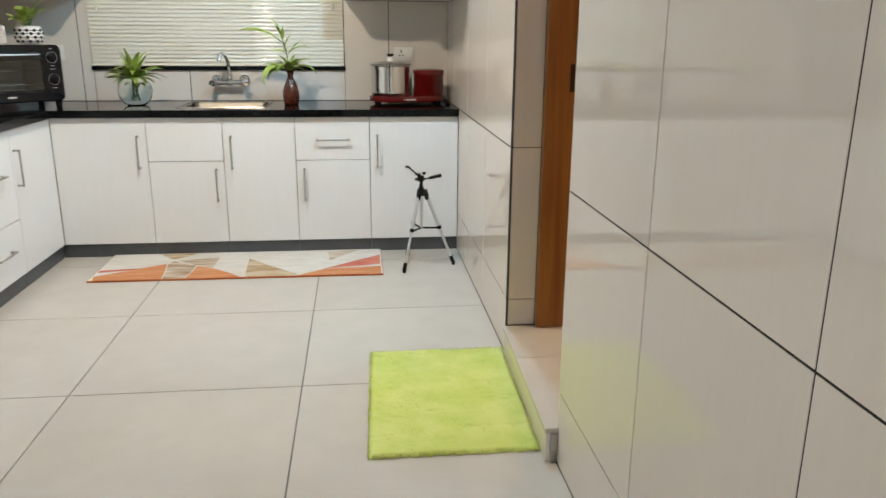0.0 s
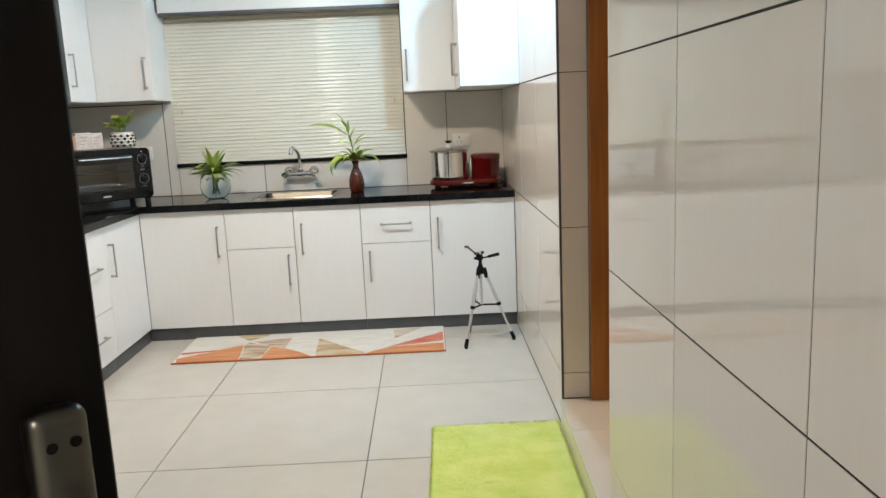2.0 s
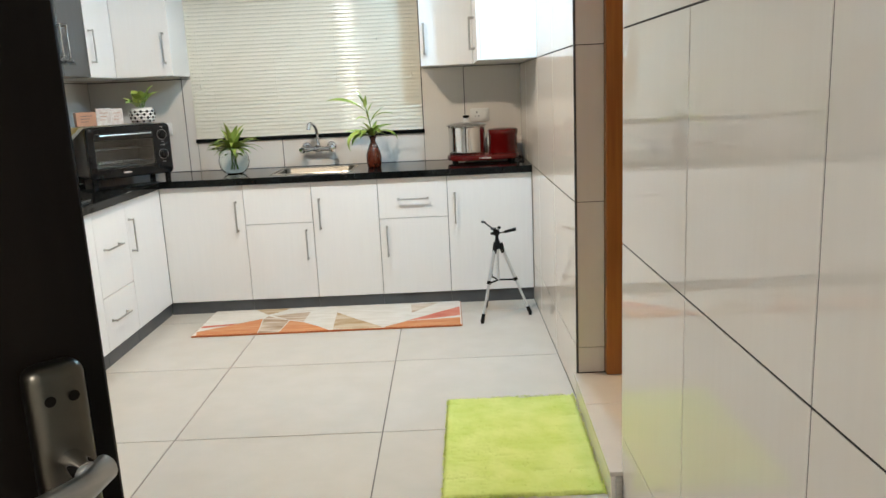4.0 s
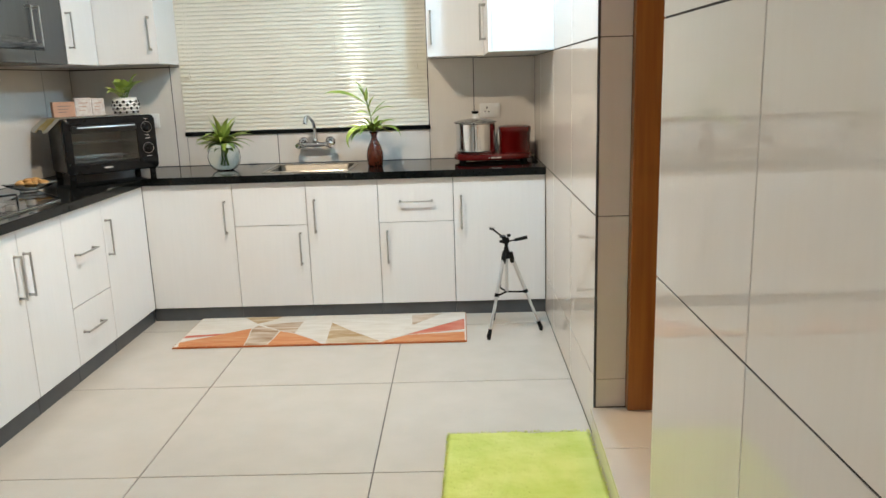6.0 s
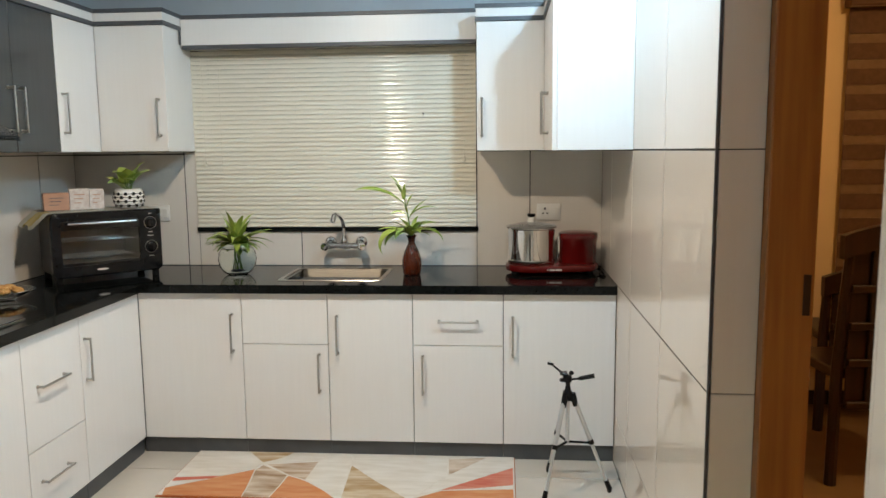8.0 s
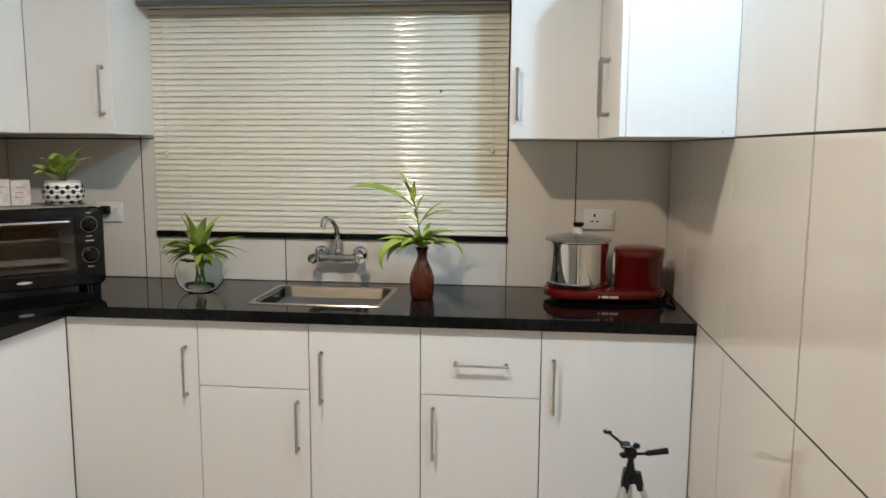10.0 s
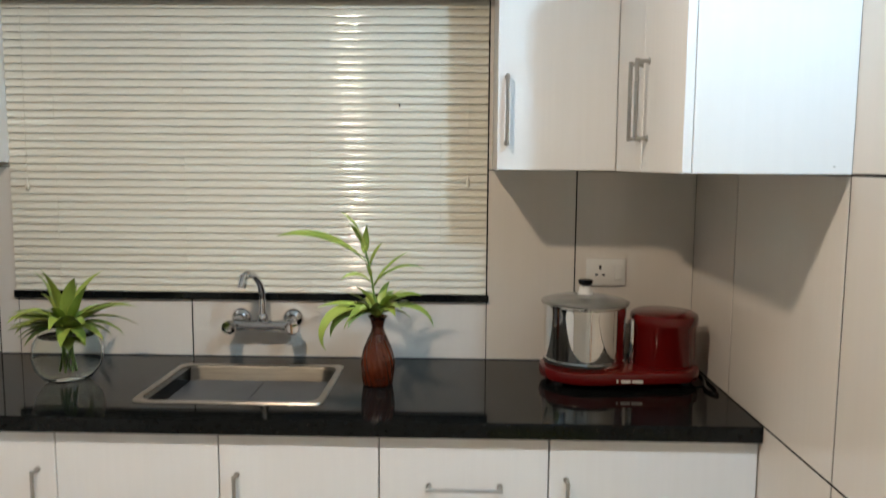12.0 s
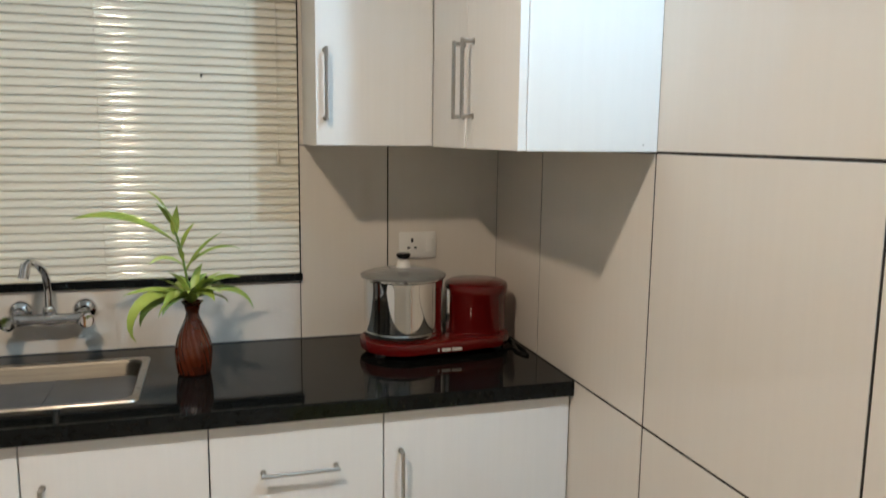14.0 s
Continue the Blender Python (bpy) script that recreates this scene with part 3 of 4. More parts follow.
# ---- kitchen door, standing open ----
door = thing("door_1", (-1.376, -5.276, 0.0), 45, "dark brown wooden kitchen door, standing open", "door", kind="structure")
part("leaf", box((0, 0, 0.008), (0.893, 0.036, 2.06), 0.002), DARK_WOOD, door)
bm = box((0.836, -0.024, 0.89), (0.873, -0.0005, 1.141), 0.0, None)
bmesh.ops.bevel(bm, geom=bm.edges[:], offset=0.0095, segments=5, affect="EDGES", profile=0.5)
plate = part("handle_plate", bm, HANDLE_METAL, door, "satin metal handle plate", True)
for x, z in ((0.8475, 1.119), (0.8620, 1.119)):
    bm = lathe([(0.0, -0.0012), (0.0030, -0.0012), (0.0036, 0.0008), (0.0, 0.0008)], 16)
    bmesh.ops.transform(bm, matrix=Matrix.Translation((x, -0.0243, z)) @ Matrix.Rotation(radians(90), 4, "X"), verts=bm.verts)
    part("screw", bm, DARK_WOOD, plate, "", True)
part("lever_neck", tube([(0.855, -0.022, 1.075), (0.855, -0.052, 1.075)], 0.0085, 16), CHROME, door, "", True)
bm = tube(smooth_line([(0.868, -0.047, 1.073), (0.859, -0.053, 1.072), (0.844, -0.058, 1.069), (0.79, -0.064, 1.066), (0.74, -0.060, 1.064)], 5), 0.008, 14)
for v in bm.verts:
    v.co.z = 1.07 + (v.co.z - 1.07) * 1.15
part("lever", bm, NICKEL, door, "rounded satin metal lever", True)

# ---- sink and tap ----


def rounded(x0, x1, y0, y1, r, z, n=5):
    out = []
    for cx, cy, a in ((x1 - r, y1 - r, 0), (x0 + r, y1 - r, 90), (x0 + r, y0 + r, 180), (x1 - r, y0 + r, 270)):
        for k in range(n + 1):
            q = radians(a + 90 * k / n)
            out.append((cx + r * math.cos(q), cy + r * math.sin(q), z))
    return out


def loft(rings, bm=None, close=True):
    bm = bm or bmesh.new()
    vs = [[bm.verts.new(p) for p in r] for r in rings]
    n = len(vs[0])
    for a, b in zip(vs, vs[1:]):
        for k in range(n):
            bm.faces.new((a[k], a[(k + 1) % n], b[(k + 1) % n], b[k]))
    if close:
        bm.faces.new(vs[-1])
    return bm


sink = thing("sink", (0, 0, 0), 0, "stainless steel kitchen sink set into the black worktop", "sink")
X0, X1, Y0, Y1 = -1.598, -1.090, -0.496, -0.108
zc = COUNTER
rim = loft([rounded(X0, X1, Y0, Y1, 0.02, zc + 0.0005), rounded(X0 + 0.002, X1 - 0.002, Y0 + 0.002, Y1 - 0.002, 0.02, zc + 0.004), rounded(X0 + 0.018, X1 - 0.018, Y0 + 0.018, Y1 - 0.018, 0.04, zc + 0.003)], close=False)
part("rim", rim, STEEL, sink, "brushed steel rim", True)
bowl = loft([rounded(X0 + 0.018, X1 - 0.018, Y0 + 0.018, Y1 - 0.018, 0.04, zc + 0.003), rounded(X0 + 0.024, X1 - 0.024, Y0 + 0.024, Y1 - 0.024, 0.042, zc - 0.004),
             rounded(X0 + 0.030, X1 - 0.030, Y0 + 0.030, Y1 - 0.030, 0.05, zc - 0.13), rounded(X0 + 0.05, X1 - 0.05, Y0 + 0.05, Y1 - 0.05, 0.06, zc - 0.155), rounded(X0 + 0.09, X1 - 0.09, Y0 + 0.09, Y1 - 0.09, 0.06, zc - 0.162)])
part("bowl", bowl, SHADED_STEEL, sink, "", True)
part("drain", lathe([(0.0, 0.001), (0.03, 0.001), (0.042, 0.003), (0.044, 0.0)], 24, (-1.337, -0.30, zc - 0.161)), CHROME, sink, "", True)

tap = thing("mixer_tap", (0, 0, 0), 0, "chrome wall-mounted mixer tap with a swan spout", "tap")
for x in (-1.441, -1.273):
    bm = lathe([(0.034, 0.0), (0.034, 0.004), (0.028, 0.012), (0.017, 0.020), (0.015, 0.05)], 28)
    bmesh.ops.transform(bm, matrix=Matrix.Translation((x, -0.0005, 0.962)) @ Matrix.Rotation(radians(90), 4, "X"), verts=bm.verts)
    part("flange", bm, CHROME, tap, "", True)
part("body", tube([(-1.462, -0.056, 0.950), (-1.450, -0.056, 0.950), (-1.44, -0.056, 0.950), (-1.40, -0.056, 0.950), (-1.357, -0.056, 0.950), (-1.314, -0.056, 0.950), (-1.274, -0.056, 0.950), (-1.252, -0.056, 0.950)], [0.010, 0.018, 0.019, 0.014, 0.019, 0.014, 0.019, 0.016], 18), CHROME, tap, "", True)
for x, s in ((-1.441, -1), (-1.273, 1)):
    bm = lathe([(0.008, 0.0), (0.011, 0.012), (0.021, 0.018), (0.023, 0.030), (0.019, 0.040), (0.0, 0.043)], 10)
    bmesh.ops.transform(bm, matrix=Matrix.Translation((x + s * 0.004, -0.066, 0.944)) @ Matrix.Rotation(radians(78), 4, "X") @ Matrix.Rotation(radians(s * 22), 4, "Y"), verts=bm.verts)
    part("knob", bm, CHROME, tap, "fluted chrome tap knob", True)
part("collar", lathe([(0.014, 0.0), (0.017, 0.004), (0.017, 0.02), (0.0125, 0.026)], 20, (-1.357, -0.058, 0.962)), CHROME, tap, "", True)
part("spout", tube(smooth_line([(-1.357, -0.058, 0.975), (-1.357, -0.060, 1.045), (-1.361, -0.072, 1.085), (-1.372, -0.095, 1.112), (-1.384, -0.122, 1.123), (-1.392, -0.138, 1.116)], 5), 0.0105, 16), CHROME, tap, "", True)
part("nozzle", tube([(-1.391, -0.136, 1.120), (-1.397, -0.150, 1.084)], 0.0135, 18), CHROME, tap, "", True)

# ---- leaves ----


def leaf(bm, base, yaw, length, width, rise, droop, n=9, twist=0.0, shape=1.0):
    """A folded blade that starts at base, climbs at rise degrees and bends over by droop degrees."""
    p, a = Vector(base), radians(rise)
    h = Vector((math.cos(radians(yaw)), math.sin(radians(yaw)), 0))
    side = Vector((-h.y, h.x, 0))
    rows = []
    for k in range(n + 1):
        t = k / n
        w = width * max(math.sin(math.pi * min(1, (0.06 + 0.94 * t) ** (0.75 * shape))), 0.02) / 2
        d = h * math.cos(a) + Vector((0, 0, 1)) * math.sin(a)
        up = Vector((0, 0, 1)) * math.cos(a) - h * math.sin(a)
        s = (side * math.cos(twist * t) + up * math.sin(twist * t))
        rows.append([bm.verts.new(p + s * w + up * w * 0.35), bm.verts.new(p), bm.verts.new(p - s * w + up * w * 0.35)])
        p = p + d * (length / n)
        a -= radians(droop) / n * (0.5 + t)
    for a0, b0 in zip(rows, rows[1:]):
        bm.faces.new((a0[0], a0[1], b0[1], b0[0]))
        bm.faces.new((a0[1], a0[2], b0[2], b0[1]))
    return bm


# ---- glass vase with a green plant ----
GV = (-1.857, -0.30)
vase = thing("glass_vase", (*GV, COUNTER), 0, "round clear glass bowl vase with water, holding green leaves", "vase")
outer = [(0.0, 0.0), (0.045, 0.0), (0.066, 0.012), (0.088, 0.042), (0.096, 0.078), (0.090, 0.115), (0.070, 0.145), (0.052, 0.158), (0.050, 0.166), (0.056, 0.174)]
inner = [(r - 0.003, max(z, 0.004)) for r, z in outer[::-1] if r > 0.02] + [(0.0, 0.005)]
part("bowl", lathe(outer + inner, 48, cap=False), GLASS, vase, "", True)
water = [(0.0, 0.006), (0.041, 0.006), (0.0625, 0.0145), (0.0845, 0.043), (0.0925, 0.078), (0.0866, 0.114), (0.074, 0.132), (0.0, 0.132)]
part("water", lathe(water, 48, cap=False), WATER, vase, "", True)
for k in range(7):
    a = k * 2.4
    part("stem", tube(smooth_line([(0.022 * math.cos(a), 0.022 * math.sin(a), 0.03), (0.012 * math.cos(a + 1), 0.012 * math.sin(a + 1), 0.10), (0.018 * math.cos(a), 0.018 * math.sin(a), 0.175)], 4), 0.0032, 6), STEM, vase, "", True)
rng = random.Random(4)
for k in range(40):
    yaw = k * 137.5 + rng.uniform(-35, 35)
    inner_leaf = k < 14
    rise = rng.uniform(40, 80) if inner_leaf else rng.uniform(8, 40)
    ln = rng.uniform(0.13, 0.185) if inner_leaf else rng.uniform(0.12, 0.19)
    r = 0.012 if inner_leaf else 0.026
    bm = leaf(bmesh.new(), (r * math.cos(radians(yaw)), r * math.sin(radians(yaw)), 0.155 + rng.uniform(-0.01, 0.025)), yaw, ln, rng.uniform(0.027, 0.043), rise, rng.uniform(20, 90), twist=rng.uniform(-0.5, 0.5), shape=0.9)
    part("leaf", bm, LEAF, vase, "", True)
for yaw in (-70, -40, -10, 20, 75, 200, 235):
    bm = leaf(bmesh.new(), (0.03 * math.cos(radians(yaw)), 0.03 * math.sin(radians(yaw)), 0.16), yaw, 0.10, 0.035, -5, 55, shape=0.9)
    part("leaf", bm, LEAF, vase, "", True)

for yaw, ln, rise in ((-25, 0.052, -8), (-60, 0.045, -25), (160, 0.040, -15)):
    part("leaf", leaf(bmesh.new(), (0.026 * math.cos(radians(yaw)), 0.026 * math.sin(radians(yaw)), 0.125), yaw, ln, 0.036, rise, 35, shape=0.9), LEAF, vase, "", True)

# ---- red bottle vase with arching plant ----
RV = (-0.967, -0.297)
bot = thing("bottle_vase", (*RV, COUNTER), 0, "fluted red-brown glazed bottle vase holding arching green leaves", "vase")
prof = [(0.037, 0.0), (0.042, 0.005), (0.0445, 0.025), (0.0475, 0.055), (0.0465, 0.08), (0.039, 0.108), (0.028, 0.134), (0.0190, 0.154), (0.0165, 0.168), (0.0205, 0.187), (0.029, 0.198), (0.0265, 0.198), (0.018, 0.186), (0.015, 0.17), (0.0, 0.165)]
bm = bmesh.new()
N, rings = 128, []
fine = []
for (r0, z0), (r1, z1) in zip(prof, prof[1:]):
    for k in range(7):
        fine.append((r0 + (r1 - r0) * k / 7, z0 + (z1 - z0) * k / 7))
fine.append((0.0005, 0.165))
for r, z in fine:
    amp = 0.022 if 0.004 < z < 0.185 and r > 0.017 else 0.0
    rings.append([bm.verts.new(((r * (1 + amp * math.cos(18 * q + 90 * z))) * math.cos(q), (r * (1 + amp * math.cos(18 * q + 90 * z))) * math.sin(q), z)) for q in (2 * math.pi * k / N for k in range(N))])
for a, b in zip(rings, rings[1:]):
    for k in range(N):
        bm.faces.new((a[k], a[(k + 1) % N], b[(k + 1) % N], b[k]))
bm.faces.new(rings[0][::-1])
part("bottle", bm, CERAMIC_RED, bot, "", True)
rng = random.Random(9)
for k in range(26):
    yaw = k * 137.5 + rng.uniform(-20, 20)
    rise, ln = (rng.uniform(50, 82), rng.uniform(0.07, 0.13)) if k < 14 else (rng.uniform(12, 50), rng.uniform(0.09, 0.17))
    bm = leaf(bmesh.new(), (0.009 * math.cos(radians(yaw)), 0.009 * math.sin(radians(yaw)), 0.195 + rng.uniform(0, 0.02)), yaw, ln, rng.uniform(0.022, 0.033), rise, rng.uniform(40, 110), twist=rng.uniform(-0.6, 0.6))
    part("leaf", bm, LEAF if k % 3 else LEAF_PALE, bot, "", True)
for yaw, ln, rise, droop in ((208, 0.25, 30, 175), (200, 0.17, 20, 120), (240, 0.15, 30, 100), (300, 0.13, 40, 90), (0, 0.19, 30, 120), (350, 0.15, 50, 70)):
    part("leaf", leaf(bmesh.new(), (0, 0, 0.2), yaw, ln, 0.04, rise, droop, 12, twist=-0.9 if 150 < yaw < 260 else 0.5), LEAF, bot, "", True)
stalk = smooth_line([(0, 0, 0.19), (-0.012, 0, 0.27), (-0.024, 0.004, 0.34), (-0.040, 0.006, 0.395)], 6)
part("stalk", tube(stalk, 0.003, 8), STEM, bot, "", True)
for base, yaw, ln, w, rise, droop, m in (((-0.036, 0.005, 0.375), 290, 0.085, 0.026, 78, 15, LEAF), ((-0.040, 0.006, 0.385), 175, 0.085, 0.022, 70, 25, LEAF), ((-0.030, 0.004, 0.35), 192, 0.27, 0.036, 38, 60, LEAF), ((-0.034, 0.004, 0.38), 215, 0.14, 0.03, 72, 45, LEAF_PALE),
                                         ((-0.022, 0.002, 0.33), 15, 0.085, 0.022, 75, 30, LEAF), ((-0.016, 0, 0.29), 190, 0.10, 0.018, 45, 110, LEAF_PALE), ((-0.02, 0, 0.31), 250, 0.07, 0.018, 65, 50, LEAF), ((-0.016, 0, 0.28), 10, 0.17, 0.017, 48, 85, LEAF), ((-0.016, 0, 0.27), 20, 0.15, 0.016, 60, 40, LEAF)):
    part("leaf", leaf(bmesh.new(), base, yaw, ln, w, rise, droop, 12, twist=-1.0 if 150 < yaw < 260 else 0.6), m, bot, "", True)

# ---- wet grinder ----
gr = thing("wet_grinder", (0, 0, COUNTER), 0, "table-top wet grinder, steel drum and motor cover on a red base", "grinder")


def capsule(x0, x1, y, r0, r1, z, n=14):
    out = []
    for k in range(n + 1):
        q = radians(90 + 180 * k / n)
        out.append((x0 + r0 * math.cos(q), y + r0 * math.sin(q), z))
    for k in range(n + 1):
        q = radians(-90 + 180 * k / n)
        out.append((x1 + r1 * math.cos(q), y + r1 * math.sin(q), z))
    return out


DX, DY, MX, MY = -0.372, -0.215, -0.140, -0.205
part("base", loft([capsule(DX, MX, DY, 0.108, 0.085, 0.014), capsule(DX, MX, DY, 0.127, 0.098, 0.018), capsule(DX, MX, DY, 0.130, 0.101, 0.034), capsule(DX, MX, DY, 0.127, 0.098, 0.047), capsule(DX, MX, DY, 0.110, 0.085, 0.053)]), RED, gr, "glossy dark red base", True)
for x, y in ((DX - 0.08, DY - 0.06), (DX - 0.08, DY + 0.06), (MX + 0.05, DY - 0.05), (MX + 0.05, DY + 0.05)):
    part("foot", lathe([(0.018, 0.0), (0.02, 0.003), (0.018, 0.0145)], 16, (x, y, 0)), BLACK, gr, "", True)
drum = part("drum", lathe([(0.095, 0.0535), (0.117, 0.056), (0.119, 0.060), (0.119, 0.070), (0.116, 0.073), (0.117, 0.20), (0.119, 0.222), (0.124, 0.226), (0.124, 0.229), (0.117, 0.229), (0.114, 0.220), (0.113, 0.075), (0.0, 0.07)], 64, (DX, DY, 0), cap=False), MIRROR_STEEL, gr, "polished steel drum", True)
lid = part("lid", lathe([(0.126, 0.2295), (0.127, 0.234), (0.118, 0.238), (0.08, 0.247), (0.03, 0.254), (0.0, 0.255), (0.0, 0.252), (0.03, 0.251), (0.08, 0.244), (0.118, 0.235)], 48, (DX, DY, 0), cap=False), LID, gr, "translucent plastic lid", True)
part("knob_stem", lathe([(0.022, 0.2545), (0.019, 0.262), (0.018, 0.272), (0.012, 0.277)], 24, (DX, DY, 0)), SWITCH, lid, "", True)
part("knob", lathe([(0.010, 0.2775), (0.019, 0.283), (0.022, 0.292), (0.018, 0.296), (0.0, 0.297)], 24, (DX, DY, 0)), BLACK, lid, "black plastic knob", True)
part("motor_cover", lathe([(0.088, 0.0535), (0.090, 0.06), (0.092, 0.165), (0.096, 0.170), (0.097, 0.190), (0.094, 0.199), (0.084, 0.204), (0.0, 0.208)], 56, (MX, MY, 0)), RED, gr, "glossy dark red motor cover", True)
part("bracket", box((-0.243, DY - 0.02, 0.0535), (-0.229, DY + 0.02, 0.185), 0.005, seg=2), MIRROR_STEEL, gr, "", True)
for x0, x1 in ((-0.300, -0.296), (-0.288, -0.262), (-0.258, -0.228)):
    part("print", box((x0, -0.3462, 0.027), (x1, -0.3442, 0.035)), INK, gr, "pale printed bars")
tagged(link("power_cord", tube(smooth_line([(-0.047, -0.20, COUNTER + 0.030), (-0.030, -0.24, COUNTER + 0.012), (-0.045, -0.32, COUNTER + 0.005), (-0.028, -0.36, COUNTER + 0.005), (-0.016, -0.29, COUNTER + 0.005), (-0.014, -0.15, COUNTER + 0.006), (-0.02, -0.03, COUNTER + 0.012)], 8), 0.0042, 8), BLACK, smooth=True), "black power cord curled on the worktop behind the grinder", "cord")

# ---- sockets ----


def socket(x0, x1, z0, z1, label):
    s = thing("wall_socket", ((x0 + x1) / 2, 0, (z0 + z1) / 2), 0, label, "socket")
    w, h = (x1 - x0) / 2, (z1 - z0) / 2
    part("plate", box((-w, -0.010, -h), (w, -0.0005, h), 0.004, seg=2), SWITCH, s, "", True)
    part("switch", box((w * 0.42, -0.0145, -h * 0.55), (w * 0.82, -0.0102, h * 0.55), 0.002), SWITCH, s)
    for dx, dz, a, b in ((0, 0.016, 0.0035, 0.0065), (-0.011, -0.008, 0.0045, 0.003), (0.011, -0.008, 0.0045, 0.003)):
        part("pin_hole", box((-w * 0.3 + dx - a, -0.0112, dz - b), (-w * 0.3 + dx + a, -0.0101, dz + b)), SPOT, s)
    return s


socket(-0.337, -0.213, 1.081, 1.167, "white power socket with a switch on the tiled wall")
socket(-2.455, -2.331, 1.081, 1.167, "white power socket with a switch behind the oven")
plug = thing("plug", (-2.40, -0.0115, 1.135), 0, "black plug with its cord in the wall socket", "plug")
part("plug_body", box((-0.02, -0.034, -0.018), (0.02, 0.0, 0.018), 0.007, seg=2), BLACK, plug, "", True)
part("cord", tube(smooth_line([(0, -0.03, 0), (0.005, -0.05, -0.01), (-0.02, -0.045, -0.06), (-0.06, -0.035, -0.13), (-0.08, -0.03, -0.25), (-0.075, -0.04, -0.285)], 6), 0.0035, 8), BLACK, plug, "", True)

# ---- toaster oven in the corner ----
ov = thing("toaster_oven", (-2.236, -0.327, COUNTER), 43.8, "black toaster oven with a glass door, set across the corner", "oven")
W, D, B, T = 0.508, 0.295, 0.040, 0.338
sh = box((-W + 0.008, 0.022, B), (-0.008, D, T - 0.002), 0.012, seg=3)
bmesh.ops.delete(sh, geom=[f for f in sh.faces if f.calc_center_median().y < 0.0225], context="FACES")
part("shell", sh, OVEN_SIDE, ov, "dark grey metal shell", True)


def turned(r, y):
    return [(x, y, z) for x, z, _ in r]


WX0, WX1, WZ0, WZ1 = -0.466, -0.104, 0.085, 0.300
o, i = rounded(-W, 0, B - 0.008, T + 0.002, 0.028, 0), rounded(WX0, WX1, WZ0, WZ1, 0.012, 0)
o2 = rounded(-W + 0.006, -0.006, B - 0.002, T - 0.004, 0.026, 0)
part("front_frame", loft([turned(o, 0.03), turned(o, 0.004), turned(o2, -0.002), turned(i, -0.002), turned(i, 0.03)], close=False), BLACK, ov, "black rounded front frame", True)
dr = part("door", box((WX0 + 0.002, 0.003, WZ0 + 0.002), (WX1 - 0.002, 0.007, WZ1 - 0.002)), SMOKE, ov, "smoked glass oven door")
dr.visible_shadow = False
for z0, z1 in ((WZ1 - 0.042, WZ1 - 0.003), (WZ0 + 0.003, WZ0 + 0.014)):
    part("door_band", box((WX0 + 0.003, -0.004, z0), (WX1 - 0.003, 0.0025, z1), 0.002), GLOSS_BLACK, dr)
bm = tube([(-0.440, -0.030, 0.288), (-0.130, -0.030, 0.288)], 0.0065, 12)
for x in (-0.43, -0.14):
    tube([(x, -0.004, 0.288), (x, -0.030, 0.288)], 0.005, 10, bm)
part("handle", bm, CHROME, dr, "chrome bar handle", True)
part("cavity", loft([turned(i, 0.031), turned(rounded(WX0 + 0.004, WX1 - 0.004, WZ0, WZ1, 0.012, 0), 0.27)]), OVEN_IN, ov, "pale metal oven lining", True)
for z in (0.20, 0.12):
    for y in (0.05, 0.085, 0.12, 0.155, 0.19, 0.225):
        part("rack_rod", tube([(WX0 + 0.006, y, z), (WX1 - 0.006, y, z)], 0.0022, 6), CHROME, ov, "", True)
for z, r in ((0.272, 0.026), (0.152, 0.026)):
    bm = lathe([(r, 0.0), (r, 0.006), (r * 0.8, 0.009), (r * 0.72, 0.022), (0.0, 0.024)], 28)
    bmesh.ops.transform(bm, matrix=Matrix.Translation((-0.054, -0.003, z)) @ Matrix.Rotation(radians(90), 4, "X"), verts=bm.verts)
    kn = part("knob", bm, BLACK, ov, "black knob with a chrome ring", True)
    part("ring", tube([(-0.054 + 0.0300 * math.cos(a), -0.0035, z + 0.0300 * math.sin(a)) for a in (2 * math.pi * k / 32 for k in range(32))], 0.0013, 6, closed=True), NICKEL, kn, "", True)
    part("grip", box((-0.0575, -0.0335, z - 0.019), (-0.0505, -0.0262, z + 0.019), 0.002), BLACK, kn)
for z, w in ((0.318, 0.008), (0.226, 0.010), (0.208, 0.016), (0.106, 0.012)):
    part("print", box((-0.054 - w, -0.0032, z - 0.0012), (-0.054 + w, -0.0022, z + 0.0012)), INK, ov)
bm = lathe([(0.0, 0.0), (0.022, 0.0), (0.022, 0.002), (0.0, 0.003)], 24)
bmesh.ops.transform(bm, matrix=Matrix.Translation((-0.29, -0.003, 0.062)) @ Matrix.Diagonal((1.2, 1, 0.22, 1)) @ Matrix.Rotation(radians(90), 4, "X"), verts=bm.verts)
part("badge", bm, INK, ov, "pale oval badge", True)
for x in (-W + 0.03, -0.03):
    for y in (0.03, D - 0.03):
        part("foot", box((x - 0.014, y - 0.014, 0.0), (x + 0.014, y + 0.014, B + 0.002), 0.003), BLACK, ov)

# cloth, boxes and pot on the oven
cl = bmesh.new()
NX, NY = 34, 18
grid = []
rng = random.Random(2)
for i in range(NX + 1):
    row = []
    for j in range(NY + 1):
        u, v = -0.59 + 0.57 * i / NX, -0.004 + 0.30 * j / NY
        z = 0.3425 + 0.0012 * noise.noise(Vector((u * 30, v * 30, 0)))
        x = u
        if u < -W + 0.004:
            over = -W + 0.004 - u
            x = -W - 0.004 - 0.75 * over - 0.012 * abs(math.sin(v * 30))
            z = 0.3425 - over * (0.75 + 0.12 * math.sin(v * 34))
        row.append(cl.verts.new((x, v + 0.004 * math.sin(u * 40), z)))
    grid.append(row)
